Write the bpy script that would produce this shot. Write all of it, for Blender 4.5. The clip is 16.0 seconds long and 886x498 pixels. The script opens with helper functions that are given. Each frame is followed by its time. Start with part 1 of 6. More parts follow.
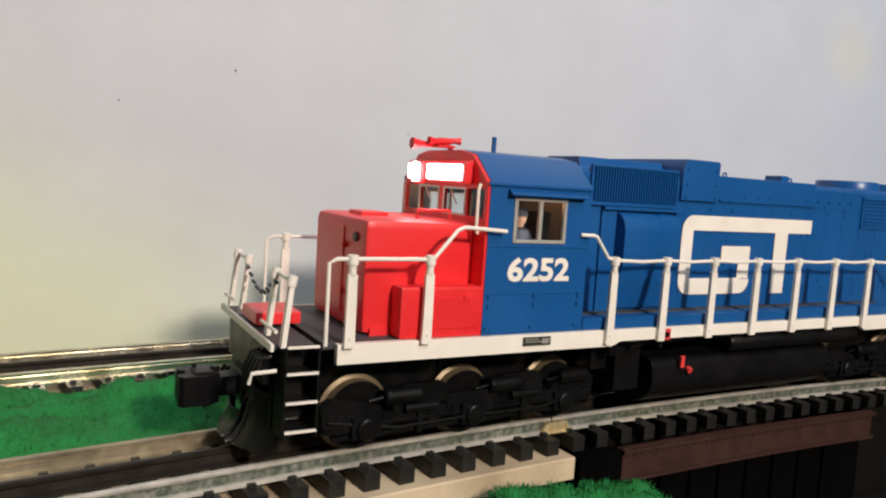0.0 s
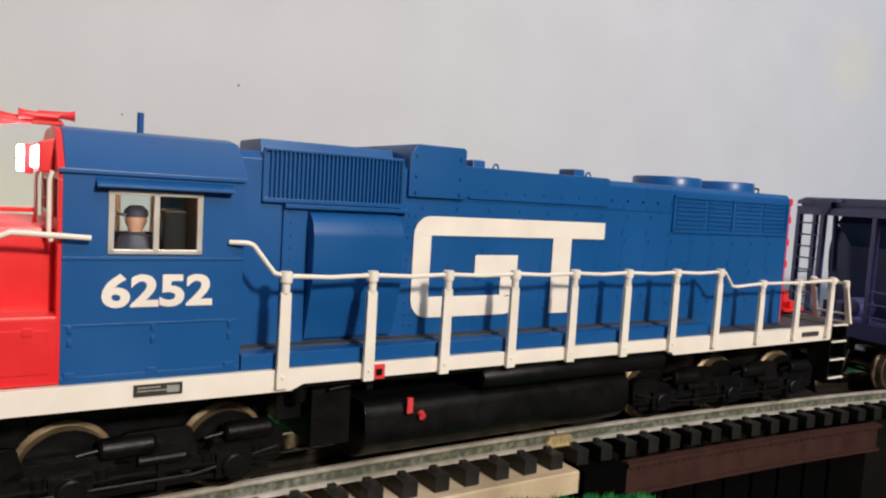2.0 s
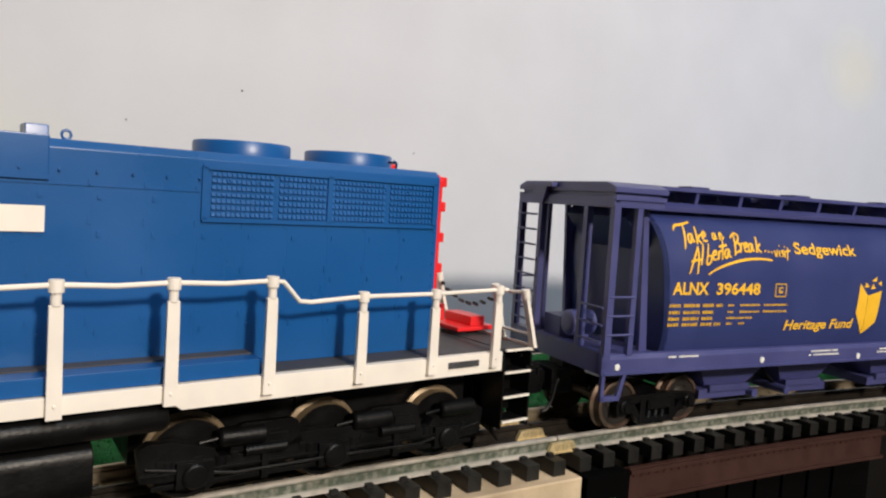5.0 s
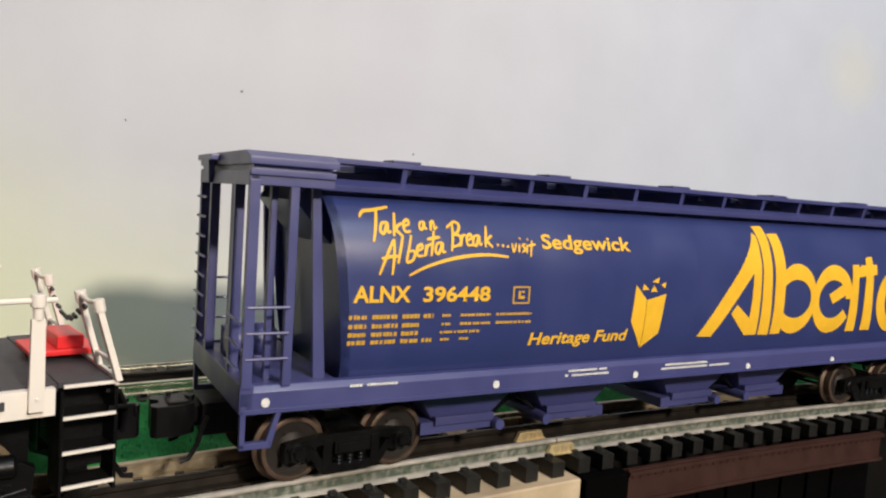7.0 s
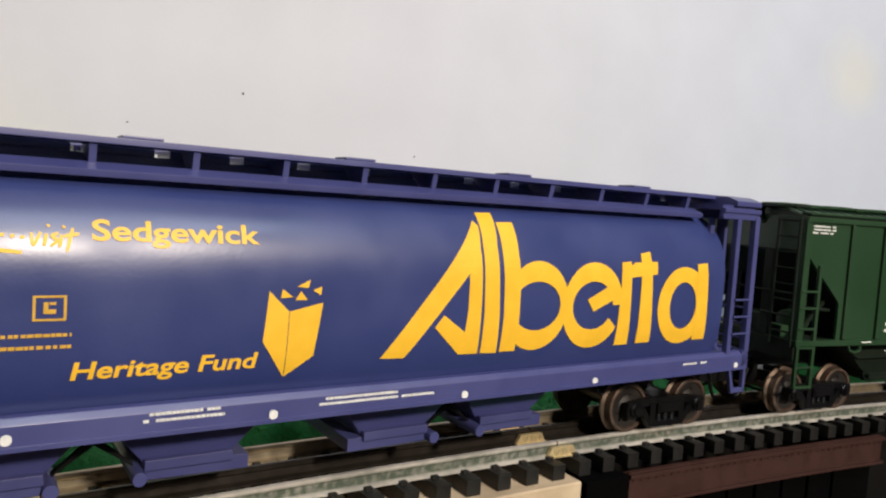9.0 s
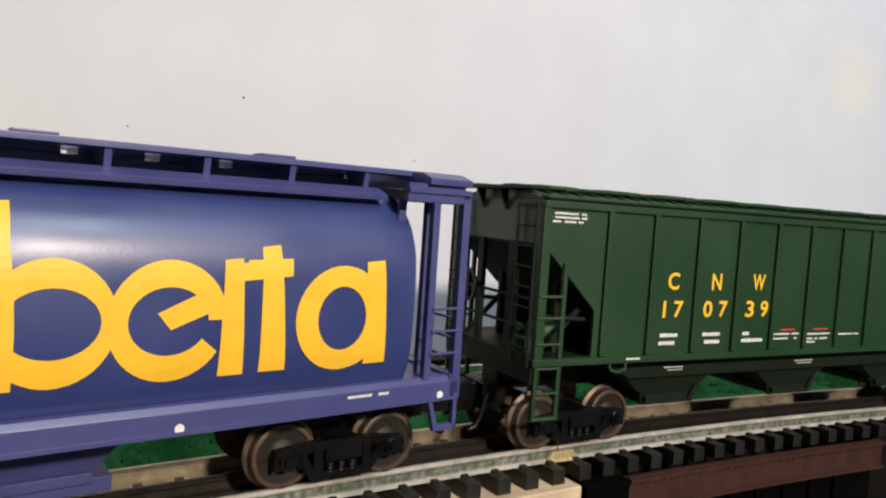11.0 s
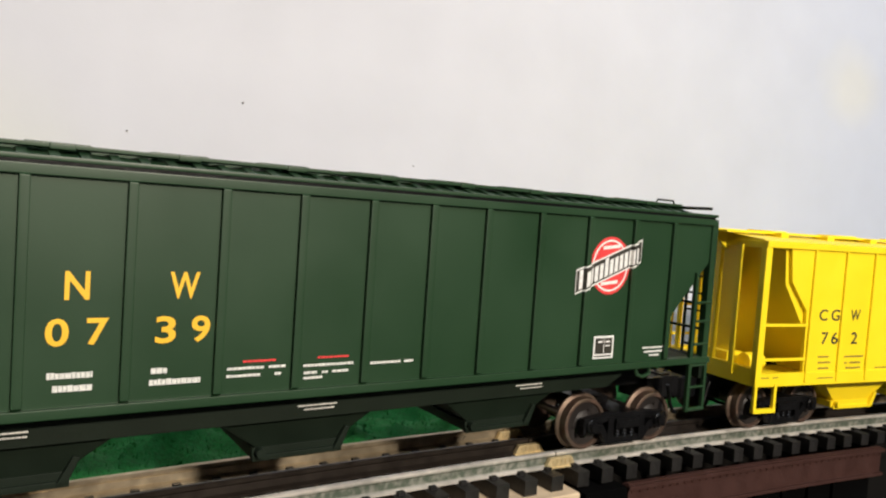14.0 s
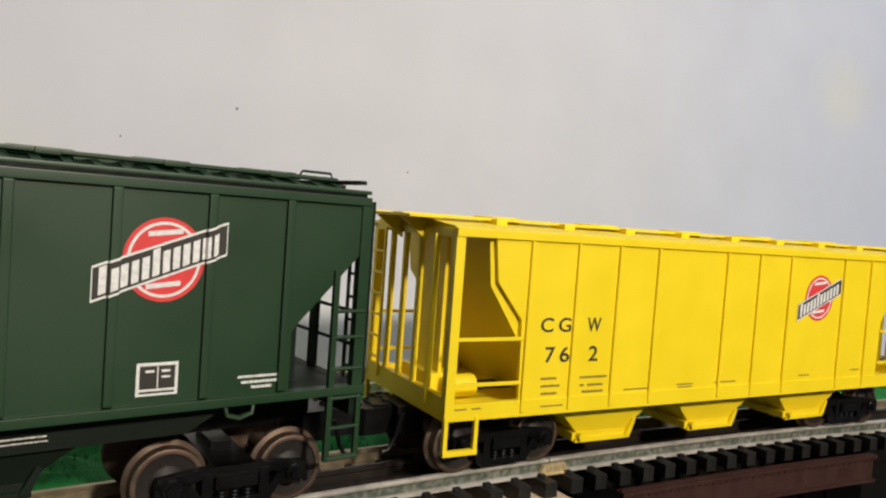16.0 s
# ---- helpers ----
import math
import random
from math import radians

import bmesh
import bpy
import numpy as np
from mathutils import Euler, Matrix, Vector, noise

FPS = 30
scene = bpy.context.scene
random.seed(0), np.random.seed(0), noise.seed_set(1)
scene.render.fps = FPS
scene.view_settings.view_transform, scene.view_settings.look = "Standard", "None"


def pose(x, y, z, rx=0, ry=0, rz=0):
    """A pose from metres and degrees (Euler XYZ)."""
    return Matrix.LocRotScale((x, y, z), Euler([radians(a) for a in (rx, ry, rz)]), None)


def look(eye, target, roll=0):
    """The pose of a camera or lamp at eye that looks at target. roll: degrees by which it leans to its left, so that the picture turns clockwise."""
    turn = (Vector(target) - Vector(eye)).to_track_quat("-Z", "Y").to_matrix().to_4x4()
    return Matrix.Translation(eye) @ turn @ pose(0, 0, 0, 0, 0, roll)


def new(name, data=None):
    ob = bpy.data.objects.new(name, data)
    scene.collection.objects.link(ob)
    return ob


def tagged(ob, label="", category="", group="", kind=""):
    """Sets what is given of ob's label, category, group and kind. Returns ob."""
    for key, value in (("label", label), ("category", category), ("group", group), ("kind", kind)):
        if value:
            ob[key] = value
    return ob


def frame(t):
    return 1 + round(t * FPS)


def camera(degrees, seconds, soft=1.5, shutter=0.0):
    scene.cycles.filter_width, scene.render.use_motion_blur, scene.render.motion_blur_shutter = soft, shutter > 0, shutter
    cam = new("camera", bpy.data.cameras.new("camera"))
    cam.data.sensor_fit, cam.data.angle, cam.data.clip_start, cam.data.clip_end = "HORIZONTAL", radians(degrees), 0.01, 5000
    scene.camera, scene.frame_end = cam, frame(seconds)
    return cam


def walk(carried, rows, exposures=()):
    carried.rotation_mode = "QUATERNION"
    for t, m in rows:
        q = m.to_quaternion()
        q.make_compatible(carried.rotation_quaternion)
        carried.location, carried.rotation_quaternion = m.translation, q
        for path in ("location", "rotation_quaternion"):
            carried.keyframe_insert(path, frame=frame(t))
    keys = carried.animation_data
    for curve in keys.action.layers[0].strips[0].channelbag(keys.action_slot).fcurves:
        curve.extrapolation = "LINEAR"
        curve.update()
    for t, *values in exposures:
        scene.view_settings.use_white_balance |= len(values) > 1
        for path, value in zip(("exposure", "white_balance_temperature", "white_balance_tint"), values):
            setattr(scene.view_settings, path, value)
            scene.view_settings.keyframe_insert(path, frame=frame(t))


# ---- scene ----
MM = 0.001

# ---- camera ----
cam = camera(62.76, 16.0, soft=2.2)
EYE = (0.0, 0.0, 0.0877)
CAM_ROWS = [
    (0, 84.60, -3.70, -0.20), (0.5, 84.93, -3.62, -0.25), (1, 85.24, -3.58, -0.30), (1.5, 85.43, -3.49, -0.20),
    (2, 85.60, -3.48, -0.02), (2.5, 85.76, -3.48, 0.06), (3, 85.84, -3.36, 0.10), (3.5, 85.93, -3.36, 0.13),
    (6, 86.05, -3.69, 0.19), (6.5, 86.08, -3.69, 0.17), (7, 86.12, -3.71, 0.15), (7.5, 86.14, -3.69, 0.24),
    (8, 86.20, -3.73, 0.27), (8.5, 86.24, -3.79, 0.23), (9, 86.30, -3.80, 0.22), (11.5, 86.69, -3.86, 0.24),
    (12, 86.78, -3.88, 0.26), (12.5, 86.88, -3.98, 0.24), (13, 86.93, -4.00, 0.21), (13.5, 87.00, -4.03, 0.18),
    (14, 87.06, -4.01, 0.14), (14.5, 87.09, -4.02, 0.05), (15, 87.18, -4.07, -0.14), (15.5, 87.41, -4.07, -0.28),
    (16, 87.58, -4.15, -0.33)]
walk(cam, [(t, pose(*EYE, rx, ry, rz)) for t, rx, ry, rz in CAM_ROWS], exposures=[(0, 0.06), (1, 0.08), (1.5, 0.07), (2.5, 0.12), (3.5, 0.24), (6, 0.22), (7.5, 0.25), (9, 0.32), (11.5, 0.4), (12.5, 0.44), (14, 0.46), (14.7, 0.42), (15.3, 0.24), (16, 0.08)])

# ---- the track's line: an arc, s to the front of the train, v to its near side ----
PSI, CURVE, DIST = 0.5591, 0.4897e-3, 262.26


def arc(s, v=0.0):
    a = PSI + CURVE * s
    x = -(math.sin(a) - math.sin(PSI)) / CURVE + v * math.sin(a)
    y = DIST + (math.cos(a) - math.cos(PSI)) / CURVE - v * math.cos(a)
    return x, y, a


def on_track(s, half_base=0.0):
    x, y, a = arc(s, half_base * half_base * CURVE / 2)
    return pose(x * MM, y * MM, 0, 0, 0, math.degrees(a) + 180)


# ---- world and lights ----
world = bpy.data.worlds.new("room")
scene.world = world
world.use_nodes = True
world.node_tree.nodes["Background"].inputs[0].default_value = (0.8, 0.85, 1.0, 1)
world.node_tree.nodes["Background"].inputs[1].default_value = 0.01


def area_lamp(name, eye, target, size, power, colour):
    data = bpy.data.lights.new(name, "AREA")
    data.shape, data.size, data.energy, data.color = "DISK", size, power, colour
    ob = new(name, data)
    ob.matrix_world = look(eye, target)
    return ob


area_lamp("room_lamp", (0.68, -0.74, 0.63), (0.0, 0.30, 0.04), 0.11, 15.0, (1.0, 0.87, 0.73))
# unseen cool fill, added overhead for ambient light
area_lamp("overhead_fill", (0.7, -0.6, 1.33), (0.7, -0.6, 0), 0.8, 11, (0.80, 0.89, 1.0))


# ---- materials ----
def material(name, colour, rough=0.5, metal=0.0, vary=0.12, scale=120.0, bump=0.0, bump_scale=900.0, spec=0.5, coat=0.0,
             second=None, second_scale=20.0, by_object=0.0, by_island=0.0):
    m = bpy.data.materials.new(name)
    m.use_nodes = True
    nt = m.node_tree
    n, l = nt.nodes, nt.links
    b = n["Principled BSDF"]
    b.inputs["Roughness"].default_value = rough
    b.inputs["Metallic"].default_value = metal
    b.inputs["Specular IOR Level"].default_value = spec
    b.inputs["Coat Weight"].default_value = coat
    co = n.new("ShaderNodeTexCoord")
    src = co.outputs["Object"]
    base = n.new("ShaderNodeRGB")
    base.outputs[0].default_value = (*colour, 1)
    out = base.outputs[0]
    if second:
        nz = n.new("ShaderNodeTexNoise")
        nz.inputs["Scale"].default_value = second_scale
        nz.inputs["Detail"].default_value = 5
        l.new(src, nz.inputs["Vector"])
        rp = n.new("ShaderNodeMapRange")
        rp.inputs[1].default_value, rp.inputs[2].default_value = 0.4, 0.62
        l.new(nz.outputs[0], rp.inputs[0])
        mx = n.new("ShaderNodeMix")
        mx.data_type = "RGBA"
        l.new(rp.outputs[0], mx.inputs["Factor"])
        l.new(out, mx.inputs[6])
        mx.inputs[7].default_value = (*second, 1)
        out = mx.outputs[2]
    if vary:
        nz = n.new("ShaderNodeTexNoise")
        nz.inputs["Scale"].default_value = scale
        nz.inputs["Detail"].default_value = 6
        l.new(src, nz.inputs["Vector"])
        rp = n.new("ShaderNodeMapRange")
        rp.inputs[1].default_value, rp.inputs[2].default_value = 0.3, 0.7
        rp.inputs[3].default_value, rp.inputs[4].default_value = 1 - vary, 1 + vary
        l.new(nz.outputs[0], rp.inputs[0])
        hs = n.new("ShaderNodeHueSaturation")
        l.new(rp.outputs[0], hs.inputs["Value"])
        l.new(out, hs.inputs["Color"])
        out = hs.outputs[0]
        rr = n.new("ShaderNodeMapRange")
        rr.inputs[1].default_value, rr.inputs[2].default_value = 0.3, 0.7
        rr.inputs[3].default_value, rr.inputs[4].default_value = max(0.02, rough - 0.07), min(1, rough + 0.07)
        l.new(nz.outputs[0], rr.inputs[0])
        l.new(rr.outputs[0], b.inputs["Roughness"])
    if by_object or by_island:
        info = n.new("ShaderNodeObjectInfo" if by_object else "ShaderNodeNewGeometry")
        k = by_object or by_island
        rp = n.new("ShaderNodeMapRange")
        rp.inputs[3].default_value, rp.inputs[4].default_value = 1 - k, 1 + k
        l.new(info.outputs["Random" if by_object else "Random Per Island"], rp.inputs[0])
        hs = n.new("ShaderNodeHueSaturation")
        l.new(rp.outputs[0], hs.inputs["Value"])
        l.new(out, hs.inputs["Color"])
        out = hs.outputs[0]
    l.new(out, b.inputs["Base Color"])
    if bump:
        nz = n.new("ShaderNodeTexNoise")
        nz.inputs["Scale"].default_value = bump_scale
        nz.inputs["Detail"].default_value = 4
        l.new(src, nz.inputs["Vector"])
        bp = n.new("ShaderNodeBump")
        bp.inputs["Strength"].default_value = bump
        bp.inputs["Distance"].default_value = 0.0005
        l.new(nz.outputs[0], bp.inputs["Height"])
        l.new(bp.outputs[0], b.inputs["Normal"])
    return m


def glow(name, colour, strength):
    m = bpy.data.materials.new(name)
    m.use_nodes = True
    b = m.node_tree.nodes["Principled BSDF"]
    b.inputs["Base Color"].default_value = (*colour, 1)
    b.inputs["Emission Color"].default_value = (*colour, 1)
    b.inputs["Emission Strength"].default_value = strength
    return m


def glass(name):
    m = bpy.data.materials.new(name)
    m.use_nodes = True
    b = m.node_tree.nodes["Principled BSDF"]
    b.inputs["Base Color"].default_value = (0.85, 0.9, 0.9, 1)
    b.inputs["Transmission Weight"].default_value = 1.0
    b.inputs["Roughness"].default_value = 0.03
    b.inputs["IOR"].default_value = 1.2
    return m


BLUE = material("blue_paint", (0.0065, 0.086, 0.285), 0.33, vary=0.07, scale=30, bump=0.03)
RED = material("red_paint", (0.80, 0.025, 0.03), 0.36, vary=0.05, scale=60, bump=0.06)
CREAM = material("white_paint", (0.86, 0.80, 0.72), 0.45, vary=0.05, scale=90)
BLACK = material("black_plastic", (0.0042, 0.0042, 0.0046), 0.38, vary=0.3, scale=150, bump=0.2, spec=0.22)
VOID = material("shade_black", (0.0011, 0.0011, 0.0012), 0.9, vary=0.3, scale=60, spec=0.05)
DARK = material("dark_grey_tread", (0.05, 0.05, 0.055), 0.6, vary=0.2, scale=200, bump=0.2)
NAVY = material("navy_paint", (0.030, 0.044, 0.158), 0.35, vary=0.05, scale=50, bump=0.05, spec=0.8)
VIOLET = material("violet_blue_paint", (0.054, 0.060, 0.190), 0.42, vary=0.06, scale=80, spec=0.75)
GREEN = material("dark_green_paint", (0.0112, 0.0405, 0.0140), 0.45, vary=0.09, scale=25, bump=0.03, spec=0.55)
GREENDK = material("blackish_green_paint", (0.0055, 0.0115, 0.006), 0.6, vary=0.15, scale=80, bump=0.1, spec=0.25)
YELLOW = material("yellow_paint", (0.92, 0.70, 0.012), 0.45, vary=0.04, scale=60, bump=0.06)
GOLD = material("yellow_lettering", (0.88, 0.50, 0.03), 0.5, vary=0.05, scale=200)
GREY_INK = material("black_lettering", (0.03, 0.028, 0.02), 0.6, vary=0.1)
TAN_INK = material("fine_brown_lettering", (0.30, 0.22, 0.03), 0.6, vary=0.2, scale=900)
PALE_INK = material("pale_lettering", (0.75, 0.75, 0.72), 0.6, vary=0.15, scale=900)
RED_INK = material("red_lettering", (0.72, 0.05, 0.05), 0.5, vary=0.08, scale=300)
DIM_INK = material("faded_pale_lettering", (0.68, 0.68, 0.64), 0.6, vary=0.2, scale=900)
GOLD_DIM = material("fine_yellow_lettering", (0.62, 0.36, 0.04), 0.5, vary=0.1, scale=300)
TREAD = material("tan_wheel_tread", (0.25, 0.19, 0.12), 0.45, 0.45, vary=0.2, scale=300)
BRIGHT = material("bright_rail", (0.86, 0.80, 0.66), 0.24, 0.85, vary=0.2, scale=150, second=(0.62, 0.55, 0.40), second_scale=40)
STEEL = material("nickel_rail", (0.72, 0.67, 0.60), 0.36, 0.4, vary=0.15, scale=220, second=(0.52, 0.49, 0.44), second_scale=60, bump=0.1)
TANRAIL = material("tarnished_rail", (0.46, 0.39, 0.28), 0.34, 0.65, vary=0.2, scale=220, second=(0.32, 0.27, 0.19), second_scale=50, bump=0.1)
BLACKRAIL = material("blackened_rail", (0.030, 0.024, 0.020), 0.42, 0.5, vary=0.25, scale=200, bump=0.1)
BRASS = material("brass_joiner", (0.74, 0.60, 0.34), 0.42, 0.6, vary=0.2, scale=400)
WHEEL = material("worn_wheel_metal", (0.15, 0.115, 0.085), 0.52, 0.7, vary=0.25, scale=300, second=(0.14, 0.09, 0.07), second_scale=200)
WHEELRUST = material("rusty_wheel_face", (0.014, 0.0105, 0.009), 0.6, 0.1, vary=0.3, scale=250, bump=0.15)
TIE = material("black_tie_plastic", (0.008, 0.0075, 0.007), 0.5, vary=0.3, scale=300, bump=0.3, by_object=0.3)
PLY = material("plywood", (0.50, 0.38, 0.25), 0.7, vary=0.15, scale=60, bump=0.3, second=(0.60, 0.48, 0.33), second_scale=30)
GIRDER = material("brown_girder_paint", (0.034, 0.0095, 0.006), 0.62, vary=0.15, scale=120, bump=0.15)
TURF = material("green_turf", (0.013, 0.215, 0.050), 0.95, vary=0.28, scale=700, bump=1.0, bump_scale=1500, second=(0.012, 0.17, 0.035), second_scale=35)
BOARD = material("dark_benchwork", (0.005, 0.0045, 0.004), 0.9, vary=0.2, scale=30, bump=0.2, spec=0.1)
FLOORM = material("grey_carpet", (0.22, 0.20, 0.18), 0.9, vary=0.2, scale=80, bump=0.5)
CEILM = material("white_ceiling_paint", (0.78, 0.78, 0.76), 0.8, vary=0.03, scale=4)
PLAINW = material("plain_wall_paint", (0.62, 0.61, 0.58), 0.8, vary=0.03, scale=4)
LIT = glow("lit_lamp_lens", (1.0, 0.90, 0.92), 14.0)
SILVER = material("silver_trim", (0.62, 0.60, 0.56), 0.35, 0.6, vary=0.1)
CABLAMP = glow("warm_cab_bulb", (1.0, 0.42, 0.16), 190.0)
SKIN = material("figure_paint", (0.45, 0.25, 0.17), 0.6, vary=0.1)
CLOTH = material("figure_dark_paint", (0.03, 0.03, 0.05), 0.6, vary=0.1)
GLASS = glass("clear_window")


def mottled_web(m):
    """Mottled dark grey green in the web of a rail, between head and foot."""
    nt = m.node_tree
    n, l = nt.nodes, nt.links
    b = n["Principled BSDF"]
    rail_colour = b.inputs["Base Color"].links[0].from_socket
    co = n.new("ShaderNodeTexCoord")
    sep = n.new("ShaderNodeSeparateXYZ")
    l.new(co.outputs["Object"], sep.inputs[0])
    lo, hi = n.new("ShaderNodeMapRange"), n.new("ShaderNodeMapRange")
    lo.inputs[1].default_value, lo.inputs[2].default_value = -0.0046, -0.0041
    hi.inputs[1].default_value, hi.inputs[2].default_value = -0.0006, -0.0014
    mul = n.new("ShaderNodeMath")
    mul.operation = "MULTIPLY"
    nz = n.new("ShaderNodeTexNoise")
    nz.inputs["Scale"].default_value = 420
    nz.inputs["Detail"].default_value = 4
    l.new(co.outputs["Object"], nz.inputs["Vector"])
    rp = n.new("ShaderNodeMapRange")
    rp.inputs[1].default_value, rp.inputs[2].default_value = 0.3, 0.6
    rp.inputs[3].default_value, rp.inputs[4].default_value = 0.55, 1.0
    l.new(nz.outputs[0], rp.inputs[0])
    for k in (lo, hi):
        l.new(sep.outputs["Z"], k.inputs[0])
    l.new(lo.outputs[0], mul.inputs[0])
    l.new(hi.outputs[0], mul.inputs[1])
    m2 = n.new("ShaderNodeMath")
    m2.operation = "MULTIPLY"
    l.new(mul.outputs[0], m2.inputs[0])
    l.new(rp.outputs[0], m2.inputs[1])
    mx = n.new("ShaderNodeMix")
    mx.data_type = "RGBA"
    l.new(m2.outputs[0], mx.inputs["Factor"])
    l.new(rail_colour, mx.inputs[6])
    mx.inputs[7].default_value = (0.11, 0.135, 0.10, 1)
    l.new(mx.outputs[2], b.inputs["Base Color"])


mottled_web(STEEL)


def sky_paint():
    """Backdrop: pale grey blue, running into cream green low down, with soft dabs."""
    m = bpy.data.materials.new("painted_sky")
    m.use_nodes = True
    nt = m.node_tree
    n, l = nt.nodes, nt.links
    b = n["Principled BSDF"]
    b.inputs["Roughness"].default_value = 0.75
    b.inputs["Specular IOR Level"].default_value = 0.25
    co = n.new("ShaderNodeTexCoord")
    sep = n.new("ShaderNodeSeparateXYZ")
    l.new(co.outputs["Object"], sep.inputs[0])
    nz = n.new("ShaderNodeTexNoise")
    nz.inputs["Scale"].default_value = 5.0
    nz.inputs["Detail"].default_value = 5
    l.new(co.outputs["Object"], nz.inputs["Vector"])
    # cream green fades out upwards and along the wall
    h = n.new("ShaderNodeMath")
    h.operation = "MULTIPLY_ADD"
    h.inputs[1].default_value = 0.55
    l.new(sep.outputs["X"], h.inputs[0])
    l.new(sep.outputs["Z"], h.inputs[2])
    h2 = n.new("ShaderNodeMath")
    h2.operation = "MULTIPLY_ADD"
    h2.inputs[1].default_value = 0.16
    l.new(nz.outputs[0], h2.inputs[0])
    l.new(h.outputs[0], h2.inputs[2])
    rp = n.new("ShaderNodeMapRange")
    rp.interpolation_type = "SMOOTHSTEP"
    rp.inputs[1].default_value, rp.inputs[2].default_value = 0.06, 0.24
    l.new(h2.outputs[0], rp.inputs[0])
    mx = n.new("ShaderNodeMix")
    mx.data_type = "RGBA"
    l.new(rp.outputs[0], mx.inputs["Factor"])
    mx.inputs[6].default_value = (0.76, 0.80, 0.59, 1)
    # the grey turns bluer along the wall
    along = n.new("ShaderNodeMapRange")
    along.interpolation_type = "SMOOTHSTEP"
    along.inputs[1].default_value, along.inputs[2].default_value = 0.05, 0.75
    l.new(sep.outputs["X"], along.inputs[0])
    grey = n.new("ShaderNodeMix")
    grey.data_type = "RGBA"
    l.new(along.outputs[0], grey.inputs["Factor"])
    grey.inputs[6].default_value = (0.650, 0.664, 0.722, 1)
    grey.inputs[7].default_value = (0.605, 0.664, 0.790, 1)
    l.new(grey.outputs[2], mx.inputs[7])
    # a pale dab of cloud
    gap = n.new("ShaderNodeVectorMath")
    gap.operation = "DISTANCE"
    gap.inputs[1].default_value = (0.603, 0.0, 0.212)
    l.new(co.outputs["Object"], gap.inputs[0])
    near = n.new("ShaderNodeMath")
    near.operation = "MULTIPLY_ADD"
    near.inputs[1].default_value = 0.09
    l.new(nz.outputs[0], near.inputs[0])
    l.new(gap.outputs["Value"], near.inputs[2])
    dab = n.new("ShaderNodeMapRange")
    dab.inputs[1].default_value, dab.inputs[2].default_value = 0.055, 0.085
    dab.inputs[3].default_value, dab.inputs[4].default_value = 0.5, 0.0
    l.new(near.outputs[0], dab.inputs[0])
    mx2 = n.new("ShaderNodeMix")
    mx2.data_type = "RGBA"
    l.new(dab.outputs[0], mx2.inputs["Factor"])
    l.new(mx.outputs[2], mx2.inputs[6])
    mx2.inputs[7].default_value = (0.75, 0.76, 0.70, 1)
    mx = mx2
    nz2 = n.new("ShaderNodeTexNoise")
    nz2.inputs["Scale"].default_value = 16
    nz2.inputs["Detail"].default_value = 3
    l.new(co.outputs["Object"], nz2.inputs["Vector"])
    rp2 = n.new("ShaderNodeMapRange")
    rp2.inputs[1].default_value, rp2.inputs[2].default_value = 0.3, 0.7
    rp2.inputs[3].default_value, rp2.inputs[4].default_value = 0.965, 1.035
    l.new(nz2.outputs[0], rp2.inputs[0])
    hs = n.new("ShaderNodeHueSaturation")
    l.new(rp2.outputs[0], hs.inputs["Value"])
    l.new(mx.outputs[2], hs.inputs["Color"])
    l.new(hs.outputs[0], b.inputs["Base Color"])
    bp = n.new("ShaderNodeBump")
    bp.inputs["Strength"].default_value = 0.08
    nz3 = n.new("ShaderNodeTexNoise")
    nz3.inputs["Scale"].default_value = 300
    l.new(co.outputs["Object"], nz3.inputs["Vector"])
    l.new(nz3.outputs[0], bp.inputs["Height"])
    bp.inputs["Distance"].default_value = 0.0005
    l.new(bp.outputs[0], b.inputs["Normal"])
    return m


SKY = sky_paint()


# ---- mesh building, in millimetres ----
FIT = [1.0, 0.0, 1.0, 0.0]   # lengthwise scale and shift, upright scale and shift of the model being built


def fit_scale(a, b, c, d):
    FIT[:] = (a, b, c, d)


